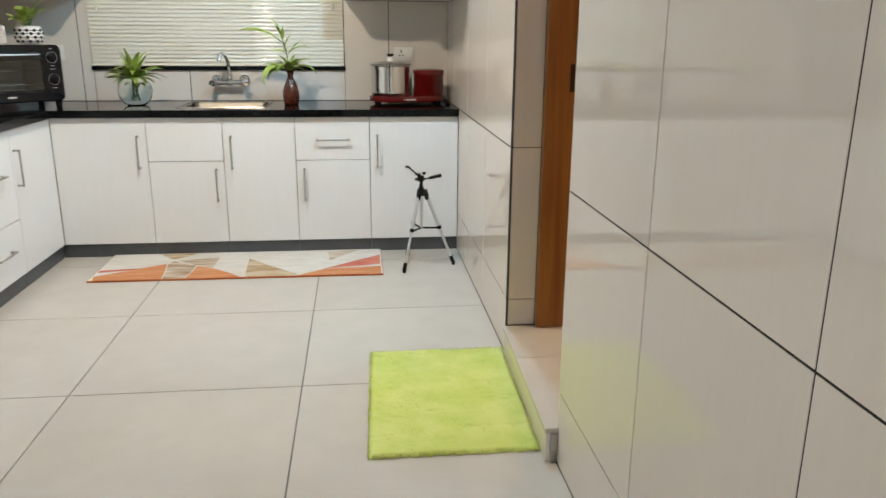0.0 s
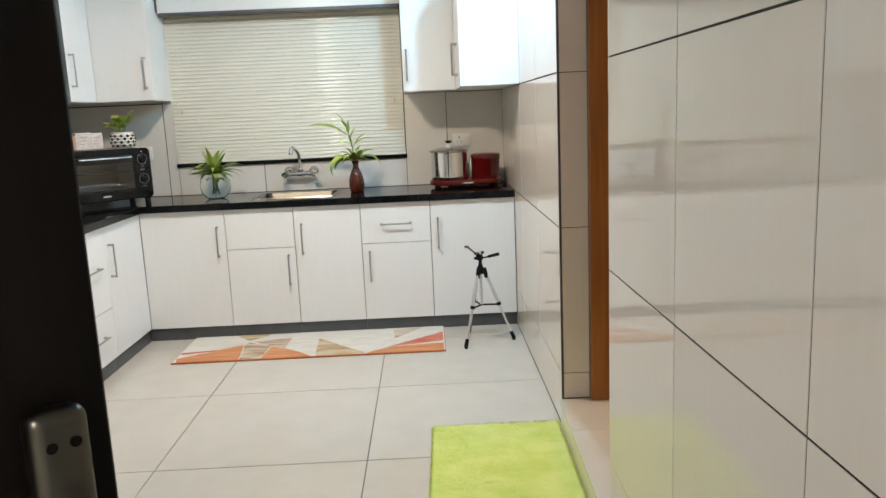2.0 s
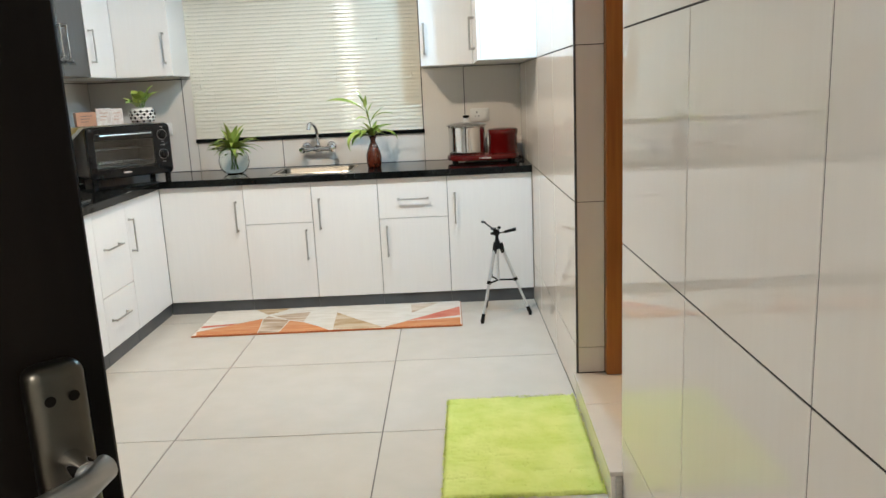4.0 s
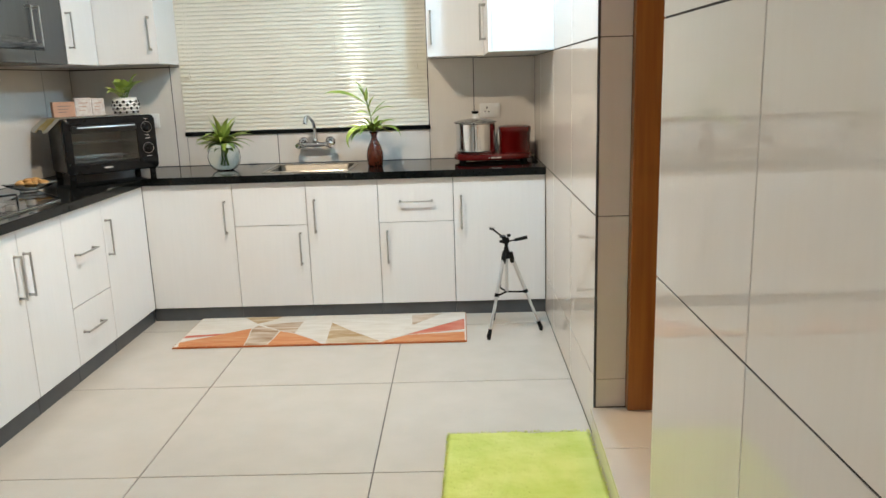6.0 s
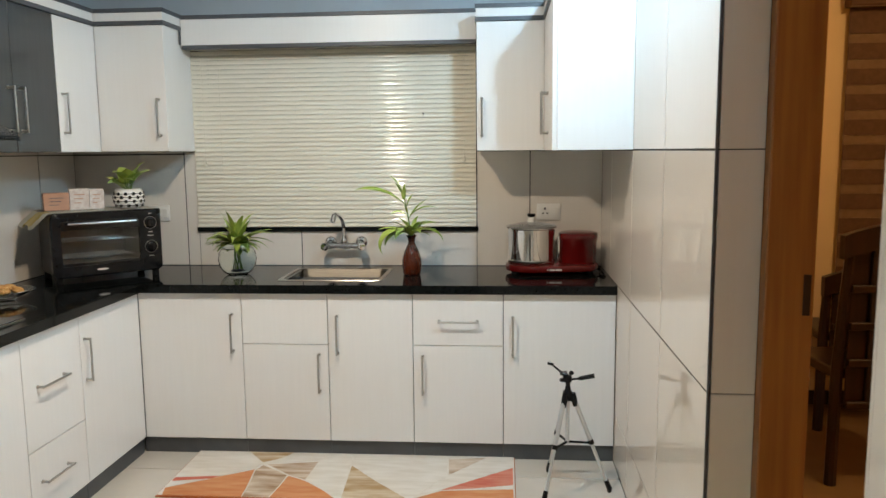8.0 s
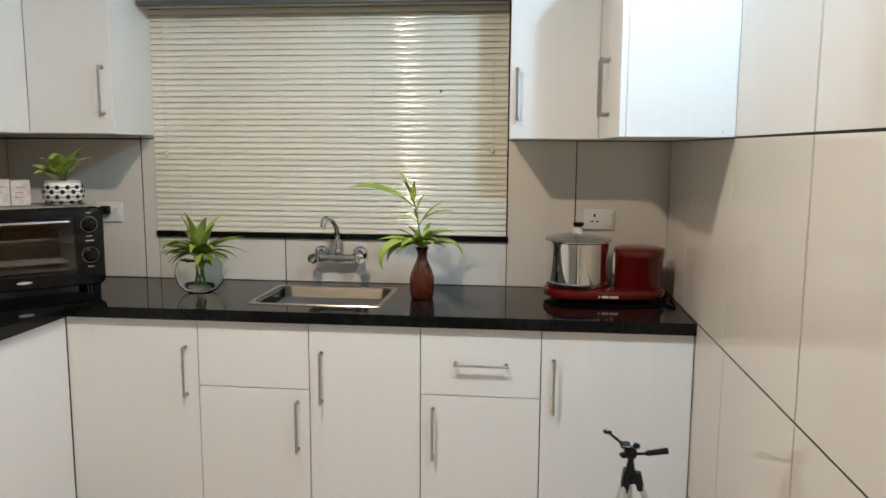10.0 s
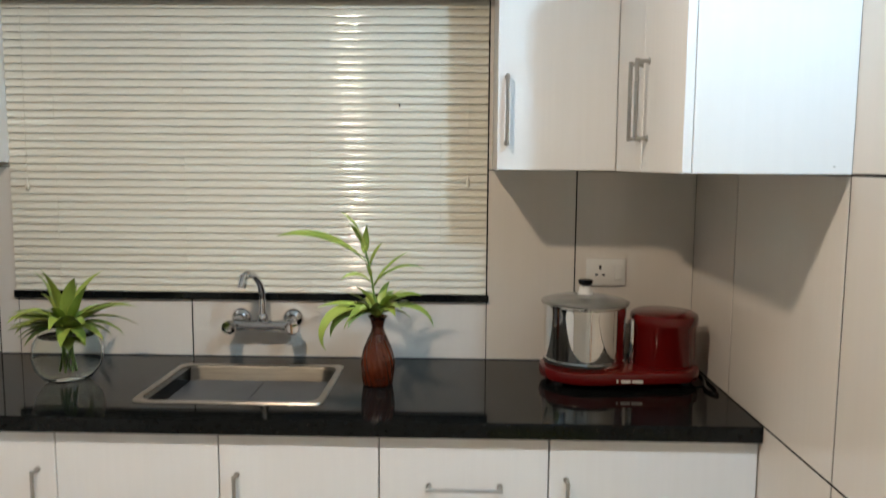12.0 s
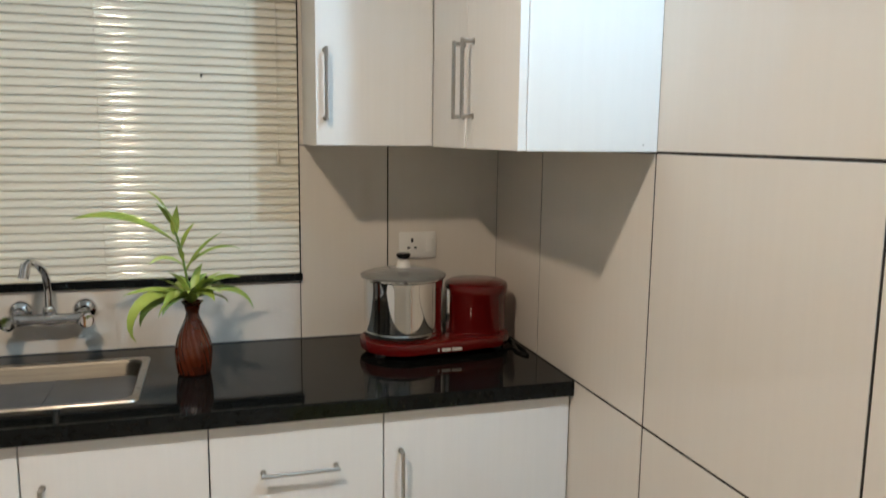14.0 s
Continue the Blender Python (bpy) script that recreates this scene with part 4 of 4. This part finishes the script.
for i in range(NX):
    for j in range(NY):
        f = cl.faces.new((grid[i][j], grid[i + 1][j], grid[i + 1][j + 1], grid[i][j + 1]))
        f.material_index = 1 if i < 6 and 4 < j + i * 0.4 < 14 else 0
bmesh.ops.solidify(cl, geom=cl.faces[:], thickness=0.0012)
cloth = tagged(link("oven_cloth", cl, [CLOTH, YELLOW_CLOTH], smooth=True), "pale cloth with a yellow corner draped over the oven", "cloth")
cloth.matrix_basis = pose(-2.236, -0.327, COUNTER, 0, 0, 43.8)
OT = COUNTER + 0.3452


def carton(x, y, turn, w, d, h, m, label, top=None):
    c = thing("carton", (x, y, OT), turn, label, "box", "small boxes on the oven")
    part("box", box((-w / 2, -d / 2, 0.0), (w / 2, d / 2, h), 0.002), m, c)
    part("flap", box((-w / 2 + 0.001, -d / 2 + 0.001, h + 0.0003), (w / 2 - 0.001, d / 2 - 0.001, h + 0.002)), m if top is None else top, c)
    for k in range(3):
        part("print", box((-w * 0.28, -d / 2 - 0.0012, h * (0.72 - 0.2 * k)), (w * (0.28 - 0.1 * k), -d / 2 - 0.0002, h * (0.76 - 0.2 * k))), CARD if m is CARD_WHITE else STRIP, c, "unreadable printed lines")
    return c


carton(-2.668, -0.512, 36, 0.112, 0.075, 0.082, CARD, "small pinkish brown cardboard box on the oven")
carton(-2.588, -0.448, 34, 0.086, 0.07, 0.100, CARD_WHITE, "small white printed box on the oven")
carton(-2.527, -0.398, 34, 0.066, 0.06, 0.096, CARD_WHITE, "narrow white printed box on the oven")

pot = thing("spotted_pot", (-2.385, -0.345, OT), 0, "white pot with black spots holding a small leafy plant", "plant pot")
pp = [(0.042, 0.0), (0.052, 0.004), (0.066, 0.024), (0.069, 0.045), (0.062, 0.066), (0.056, 0.076), (0.059, 0.082), (0.054, 0.083), (0.05, 0.074), (0.0, 0.07)]
part("pot", lathe(pp, 40, cap=False), CERAMIC_WHITE, pot, "", True)
for r, z, n, off in ((0.0605, 0.012, 11, 0), (0.0675, 0.030, 12, 0.5), (0.0695, 0.047, 12, 0), (0.0655, 0.062, 12, 0.5)):
    for k in range(n):
        a = 2 * math.pi * (k + off) / n
        bm = lathe([(0.0, 0.0008), (0.0075, 0.0004), (0.0078, -0.0012)], 10, cap=False)
        bmesh.ops.transform(bm, matrix=Matrix.Translation((r * math.cos(a), r * math.sin(a), z)) @ Matrix.Rotation(a, 4, "Z") @ Matrix.Rotation(radians(90), 4, "Y"), verts=bm.verts)
        part("spot", bm, SPOT, pot)
for z, r in ((0.012, 0.0600), (0.030, 0.0675), (0.047, 0.0693), (0.062, 0.0648)):
    part("line", tube([(r * math.cos(q), r * math.sin(q), z) for q in (2 * math.pi * k / 36 for k in range(36))], 0.0014, 6, closed=True), SPOT, pot, "", True)
rng = random.Random(6)
for k in range(15):
    yaw = k * 137.5 + 20
    h = rng.uniform(0.005, 0.055)
    q = Vector((0.030 * math.cos(radians(yaw)), 0.030 * math.sin(radians(yaw)), 0.08 + h))
    part("stem", tube([(0.008 * math.cos(radians(yaw)), 0.008 * math.sin(radians(yaw)), 0.071), q * 0.8 + Vector((0, 0, 0.02)), q], 0.0016, 5), STEM, pot, "", True)
    part("leaf", leaf(bmesh.new(), q, yaw, rng.uniform(0.06, 0.085), rng.uniform(0.058, 0.075), rng.uniform(25, 75), rng.uniform(30, 80), shape=0.62, twist=rng.uniform(-0.8, 0.8)), LEAF if k % 4 else LEAF_PALE, pot, "", True)
pot.scale = (1.1, 1.1, 1.15)

# ---- hob and snack plate on the west worktop ----
hob = thing("gas_hob", (0, 0, COUNTER), 0, "black glass gas hob with pan supports on the worktop", "hob")
part("glass_top", box((-2.79, -2.10, 0.0), (-2.30, -1.37, 0.010), 0.004, seg=2), GLOSS_BLACK, hob)
part("trim", box((-2.2995, -2.10, 0.0), (-2.294, -1.37, 0.008), 0.001), NICKEL, hob, "thin metal edge")
for y in (-1.56, -1.92):
    x = -2.53
    part("burner", lathe([(0.058, 0.0105), (0.055, 0.018), (0.036, 0.020), (0.034, 0.030), (0.03, 0.034), (0.0, 0.035)], 32, (x, y, 0)), BLACK, hob, "", True)
    part("burner_ring", lathe([(0.085, 0.0105), (0.083, 0.014), (0.062, 0.013), (0.060, 0.0105)], 36, (x, y, 0), cap=False), STEEL, hob, "", True)
    for k in range(4):
        a = radians(45 + 90 * k)
        part("pan_support", tube([(x + 0.13 * math.cos(a), y + 0.13 * math.sin(a), 0.0105), (x + 0.13 * math.cos(a), y + 0.13 * math.sin(a), 0.048), (x + 0.045 * math.cos(a), y + 0.045 * math.sin(a), 0.048)], 0.005, 8), BLACK, hob, "", True)
for y in (-1.52, -1.68, -1.95):
    part("knob", lathe([(0.022, 0.0105), (0.022, 0.014), (0.018, 0.03), (0.0, 0.031)], 20, (-2.345, y, 0)), NICKEL, hob, "", True)

dish = thing("glass_dish", (-2.625, -1.02, COUNTER), 0, "cut glass dish holding fried snacks on the worktop", "dish")
part("dish", lathe([(0.0, 0.0), (0.05, 0.0), (0.055, 0.012), (0.09, 0.026), (0.125, 0.044), (0.128, 0.046), (0.122, 0.048), (0.088, 0.031), (0.05, 0.018), (0.0, 0.016)], 30, cap=False), GLASS, dish, "", True)
rng = random.Random(3)
for k in range(11):
    a, r = k * 2.4, 0.014 + 0.0055 * k
    s = tagged(link("snack", lathe([(0.0, 0.0), (0.018, 0.003), (0.024, 0.012), (0.018, 0.023), (0.0, 0.026)], 12), FOOD, smooth=True), "golden brown fried snack in the glass dish", "snack", "snacks in the dish")
    s.location = (-2.625 + r * math.cos(a), -1.02 + r * math.sin(a), COUNTER + 0.030 + (0.012 if k < 4 else 0.0) + 0.07 * max(0, r - 0.04))
    s.rotation_euler = (rng.uniform(-0.4, 0.4), rng.uniform(-0.4, 0.4), a)
    s.scale = (1.15, 0.9, 1.0)

# ---- cooker hood ----
hood = thing("cooker_hood", (0, 0, 0), 0, "dark cooker hood with a curved glass edge above the hob", "cooker hood")
part("body", box((LEFT + 0.002, -2.02, 1.505), (-2.50, -1.32, 1.57), 0.01, seg=2), GLOSS_BLACK, hood)
part("chimney", box((LEFT + 0.002, -1.82, 1.571), (-2.58, -1.52, 2.07), 0.004), GREY, hood)
arc = [(-2.50 + 0.19 * math.sin(a), 1.575 - 0.075 * (1 - math.cos(a))) for a in (radians(90) * k / 10 for k in range(11))]
bm = bmesh.new()
vs = [[bm.verts.new((x, y, z)) for y in (-2.05, -1.29)] for x, z in arc]
for a, b in zip(vs, vs[1:]):
    bm.faces.new((a[0], a[1], b[1], b[0]))
bmesh.ops.solidify(bm, geom=bm.faces[:], thickness=0.006)
part("glass_edge", bm, HOOD_GLASS, hood, "curved smoked glass", True)

# ---- tripod ----
tr = thing("tripod", (0, 0, 0), 0, "small silver camera tripod with black joints standing on the floor", "tripod")
TC = Vector((-0.240, -0.885, 0))
feet = (Vector((-0.345, -1.035, 0.0)), Vector((-0.062, -0.907, 0.0)), Vector((-0.308, -0.716, 0.0)))
hubs = []
for fpt in feet:
    d = (fpt - TC).normalized()
    top = TC + d * 0.026 + Vector((0, 0, 0.405))
    low = fpt + Vector((0, 0, 0.012))
    mid = top.lerp(low, 0.48)
    lg = part("leg", tube([top, mid], 0.0095, 10), SILVER, tr, "", True)
    part("lower_leg", tube([mid, top.lerp(low, 0.93)], 0.0072, 10), SILVER, lg, "", True)
    part("clamp", tube([top.lerp(low, 0.455), top.lerp(low, 0.50)], 0.012, 10), BLACK, lg, "", True)
    part("rubber_foot", tube([top.lerp(low, 0.90), low + Vector((0, 0, 0.003)), low - Vector((0, 0, 0.012))], [0.010, 0.012, 0.009], 10), BLACK, lg, "black rubber foot", True)
    hubs.append(top.lerp(low, 0.49))
for h in hubs:
    part("brace", tube([h, TC + Vector((0, 0, 0.212))], 0.0052, 8), BLACK, tr, "", True)
part("column", tube([TC + Vector((0, 0, 0.205)), TC + Vector((0, 0, 0.43))], 0.0085, 12), SILVER, tr, "", True)
part("shoulder", lathe([(0.012, 0.392), (0.022, 0.396), (0.024, 0.41), (0.018, 0.432), (0.013, 0.440), (0.012, 0.452)], 18, TC), BLACK, tr, "black plastic shoulder", True)
for fpt in feet:
    d = (fpt - TC).normalized()
    p = TC + d * 0.026
    part("hinge", tube([p + Vector((0, 0, 0.428)) - d * 0.004, p + Vector((0, 0, 0.40)), p + d * 0.008 + Vector((0, 0, 0.372))], [0.011, 0.0135, 0.0115], 10), BLACK, tr, "", True)
part("neck", tube([TC + Vector((0, 0, 0.448)), TC + Vector((0, 0, 0.476))], 0.010, 10), BLACK, tr, "", True)
part("head", box((TC.x - 0.022, TC.y - 0.018, 0.474), (TC.x + 0.016, TC.y + 0.018, 0.506), 0.007, seg=2), BLACK, tr, "", True)
part("platform", box((TC.x - 0.034, TC.y - 0.022, 0.508), (TC.x - 0.002, TC.y + 0.022, 0.516), 0.002), BLACK, tr)
part("pan_handle", tube([TC + Vector((0.012, -0.005, 0.486)), TC + Vector((0.042, -0.012, 0.492)), TC + Vector((0.045, -0.012, 0.493)), TC + Vector((0.108, -0.02, 0.508))], [0.0042, 0.0042, 0.0085, 0.0098], 12), BLACK, tr, "black grip handle", True)
part("tilt_arm", tube([TC + Vector((-0.016, 0, 0.504)), TC + Vector((-0.040, -0.004, 0.527)), TC + Vector((-0.068, -0.010, 0.551))], 0.0045, 8), BLACK, tr, "", True)
part("clip", tube([TC + Vector((-0.062, -0.010, 0.552)), TC + Vector((-0.086, -0.012, 0.557))], 0.0062, 10), BLACK, tr, "", True)
part("clip_screw", tube([TC + Vector((-0.070, -0.010, 0.545)), TC + Vector((-0.078, -0.011, 0.566))], 0.0048, 8), SILVER, tr, "", True)
for dx, dz in ((0.010, 0.520), (-0.030, 0.488)):
    part("lock_knob", tube([TC + Vector((dx, -0.018, dz)), TC + Vector((dx + 0.004, -0.034, dz + 0.003))], 0.0085, 12), BLACK, tr, "", True)

# ---- rug ----
rug = thing("kitchen_rug", (0, 0, 0), 0, "long rug of white, orange, brown and red painted triangles", "rug")
RX0, RX1, RY0, RY1 = -1.986, -0.459, -1.068, -0.556


def fabric(name, a, b, scale=14):
    return mat(name, a, b, 0.9, scale=scale, stretch=(0.5, 2.2, 1), bump=0.5, bscale=400, bstretch=(1, 1, 1), spec=0.2)


R_WHITE = fabric("rug_white", (0.66, 0.62, 0.56), (0.58, 0.53, 0.46))
R_ORANGE = fabric("rug_orange", (0.50, 0.19, 0.075), (0.56, 0.27, 0.13))
R_BROWN = fabric("rug_brown", (0.28, 0.175, 0.10), (0.58, 0.48, 0.38), 10)
R_GOLD = fabric("rug_gold", (0.36, 0.235, 0.115), (0.60, 0.50, 0.37), 10)
R_RED = fabric("rug_red", (0.48, 0.12, 0.08), (0.56, 0.22, 0.15))
R_RUST = fabric("rug_rust", (0.36, 0.085, 0.02), (0.42, 0.12, 0.035))
part("backing", box((RX0, RY0, 0.0), (RX1, RY1, 0.0075), 0.003, seg=2), R_RUST, rug, "rust coloured edge binding")
part("ground", box((RX0 + 0.003, RY0 + 0.010, 0.006), (RX1 - 0.003, RY1 - 0.003, 0.0086), 0.001), R_WHITE, rug, "off-white woven ground")


def patch(m, *c):
    """A flat patch of pile; its corners in thousandths of the rug's length and depth."""
    bm = bmesh.new()
    pts = [(RX0 + 0.004 + (RX1 - RX0 - 0.008) * c[k] / 1000, RY0 + 0.004 + (RY1 - RY0 - 0.008) * c[k + 1] / 1000) for k in range(0, len(c), 2)]
    f = bm.faces.new([bm.verts.new((x, y, 0.0078)) for x, y in pts])
    if f.calc_area() and sum((a[0] * b[1] - b[0] * a[1]) for a, b in zip(pts, pts[1:] + pts[:1])) < 0:
        f.normal_flip()
    r = bmesh.ops.extrude_face_region(bm, geom=[f])
    for v in r["geom"]:
        if isinstance(v, bmesh.types.BMVert):
            v.co.z = 0.0092
    part("patch", bm, m, rug)


patch(R_WHITE, 4, 990, 151, 990, 229, 697, 220, 570, 132, 420, 4, 369, 4, 357)
patch(R_RED, 4, 355, 134, 406, 113, 350, 4, 279)
patch(R_WHITE, 4, 266, 115, 338, 18, 180, 4, 152)
patch(R_ORANGE, 4, 141, 221, 557, 236, 205, 241, 12, 15, 12)
patch(R_GOLD, 155, 990, 311, 990, 282, 838, 231, 713)
patch(R_WHITE, 315, 990, 453, 990, 398, 813, 247, 701, 287, 824)
patch(R_BROWN, 250, 674, 399, 756, 392, 371, 332, 467)
patch(R_BROWN, 225, 543, 237, 656, 330, 453, 327, 258, 318, 12, 244, 12, 240, 207)
patch(R_ORANGE, 322, 12, 331, 260, 335, 441, 393, 346, 464, 158, 506, 12)
patch(R_WHITE, 456, 990, 495, 990, 504, 730, 519, 12, 509, 12, 467, 160, 396, 373, 403, 799)
patch(R_GOLD, 509, 689, 597, 381, 701, 57, 704, 12, 522, 12)
patch(R_WHITE, 498, 990, 787, 990, 805, 521, 717, 72, 704, 70, 595, 406, 508, 730)
patch(R_BROWN, 800, 881, 913, 930, 808, 535)
patch(R_WHITE, 791, 990, 996, 990, 996, 732, 800, 266, 730, 86, 720, 72, 809, 508, 920, 945, 799, 910)
patch(R_RED, 996, 719, 996, 363, 892, 281, 792, 229)
patch(R_WHITE, 996, 352, 996, 301, 842, 236, 796, 229, 892, 275)
patch(R_ORANGE, 996, 277, 996, 12, 712, 12, 724, 61, 796, 217)

# ---- lime bath mat ----
lm = thing("bath_mat", (0, 0, 0), 0, "lime green shaggy mat lying by the door step", "mat")
MX0, MX1, MY0, MY1 = -0.557, -0.0245, -2.906, -2.110


def skewed(x, y):
    """The mat's long side lies along the step, which runs slightly askew."""
    return x + 0.022 * (y + 2.508) / 0.8


bm = box((MX0 + 0.004, MY0 + 0.004, 0.0), (MX1 - 0.004, MY1 - 0.004, 0.006), 0.002)
for v in bm.verts:
    v.co.x = skewed(v.co.x, v.co.y)
part("backing", bm, LIME, lm)
nr = np.random.default_rng(5)
verts, faces = [], []
GX, GY = 84, 128
for i in range(GX + 1):
    for j in range(GY + 1):
        x, y = MX0 + (MX1 - MX0) * i / GX, MY0 + (MY1 - MY0) * j / GY
        rim = min(i, GX - i, j, GY - j)
        jag = 0.004 if rim == 0 else 0.0
        z = 0.0125 + 0.0035 * noise.noise(Vector((x * 11, y * 11, 3))) - 0.012 * max(0, noise.noise(Vector((x * 9 + y * 3, y * 26, 8))) - 0.38) + 0.0016 * noise.noise(Vector((x * 60, y * 60, 1))) + nr.normal(0, 0.00035)
        verts.append((x + nr.normal(0, 0.0006) + nr.uniform(-jag, jag), y + nr.uniform(-jag, jag), 0.0015 if rim == 0 else (z - 0.003 if rim == 1 else z)))
for i in range(GX):
    for j in range(GY):
        q = i * (GY + 1) + j
        faces.append((q, q + GY + 1, q + GY + 2, q + 1))
for k in range(4300):
    if k < 3500:
        x, y = nr.uniform(MX0, MX1), nr.uniform(MY0, MY1)
    else:
        e, u = nr.integers(0, 4), nr.uniform(0, 1)
        x = (MX0, MX1, MX0 + u * (MX1 - MX0), MX0 + u * (MX1 - MX0))[e]
        y = (MY0 + u * (MY1 - MY0), MY0 + u * (MY1 - MY0), MY0, MY1)[e]
    lean = nr.uniform(0, 2 * math.pi)
    ax, ay = 0.006 * math.cos(lean), 0.006 * math.sin(lean)
    h = nr.uniform(0.010, 0.0150)
    wx, wy = -0.0012 * math.sin(lean), 0.0012 * math.cos(lean)
    n0 = len(verts)
    verts += [(x - wx, y - wy, 0.006), (x + wx, y + wy, 0.006), (x + ax + wx, y + ay + wy, h), (x + ax - wx, y + ay - wy, h)]
    faces.append((n0, n0 + 1, n0 + 2, n0 + 3))
me = bpy.data.meshes.new("fleece")
me.from_pydata([(skewed(x, y), y, z) for x, y, z in verts], [], faces)
for p in me.polygons:
    p.use_smooth = True
me.materials.append(LIME)
pile = tagged(new("fleece", me), "lime green plush pile", kind="stuff")
pile.parent = lm

# ---- dining room: zebra blind and chairs ----
zb = thing("zebra_blind", (0, 0, 0), 0, "brown and pale striped zebra blind on the dining room wall", "blind")
part("cassette", box((1.165, -0.09, 2.122), (2.55, -0.002, 2.20), 0.01, seg=2), CURTAIN_BROWN, zb)
part("bottom_lip", box((1.165, -0.092, 2.117), (2.55, -0.05, 2.1215), 0.001), CURTAIN_PALE, zb)
part("stripe", box((1.185, -0.034, 1.997), (2.535, -0.028, 2.12)), CURTAIN_BROWN, zb)
for k in range(14):
    z = 1.9965 - 0.1235 * k
    part("stripe", box((1.185, -0.030, z - 0.0445), (2.535, -0.026, z)), CURTAIN_PALE, zb)
    part("stripe", box((1.185, -0.034, z - 0.123), (2.535, -0.028, z - 0.045)), CURTAIN_BROWN, zb)


def dining_chair(x, y, turn, high, deep, label):
    c = thing("dining_chair", (x, y, DFLOOR), turn, label, "chair", "dining chairs")
    for px in (-0.21, 0.21):
        part("leg", box((px - 0.022, deep - 0.06, 0), (px + 0.022, deep - 0.02, 0.44), 0.004), CHAIR_WOOD, c)
        part("post", tube([(px, 0.0, 0.0), (px, -0.005, 0.45), (px, -0.03, 0.75), (px, -0.06, high - 0.06)], [0.024, 0.024, 0.021, 0.018], 8), CHAIR_WOOD, c, "", True)
    part("seat", box((-0.23, -0.015, 0.44), (0.23, deep, 0.48), 0.012, seg=2), CHAIR_WOOD, c)
    bm = bmesh.new()
    n = 12
    rows = []
    for k in range(n + 1):
        t = k / n * 2 - 1
        z = high - 0.045 * t * t
        rows.append([bm.verts.new((0.25 * t, yy, zz)) for yy, zz in ((-0.085, z), (-0.085, z - 0.09), (-0.05, z - 0.09), (-0.05, z))])
    for a, b in zip(rows, rows[1:]):
        for q in range(4):
            bm.faces.new((a[q], b[q], b[(q + 1) % 4], a[(q + 1) % 4]))
    bm.faces.new(rows[0][::-1])
    bm.faces.new(rows[-1])
    part("top_rail", bm, CHAIR_WOOD, c, "arched wooden top rail")
    # dark sheet added behind the slats; stands in for the dim openings
    part("back_panel", box((-0.192, -0.040, 0.33), (0.192, -0.032, high - 0.095), 0.002), CHAIR_WOOD, c)
    for z in (0.33, 0.50, 0.645, 0.79, 0.935):
        if z < high - 0.15:
            part("rail", box((-0.195, -0.062, z), (0.195, -0.041, z + 0.03), 0.003), CHAIR_WOOD, c)
    for px in (-0.105, 0.0, 0.105):
        part("slat", box((px - 0.014, -0.058, 0.34), (px + 0.014, -0.0405, high - 0.09), 0.003), CHAIR_WOOD, c)
    return c


dining_chair(1.005, -0.98, 6, 1.06, 0.34, "dark carved wooden dining chair with a high arched back")
dining_chair(1.20, -0.38, 2, 0.80, 0.33, "dark wooden dining chair near the cream wall")
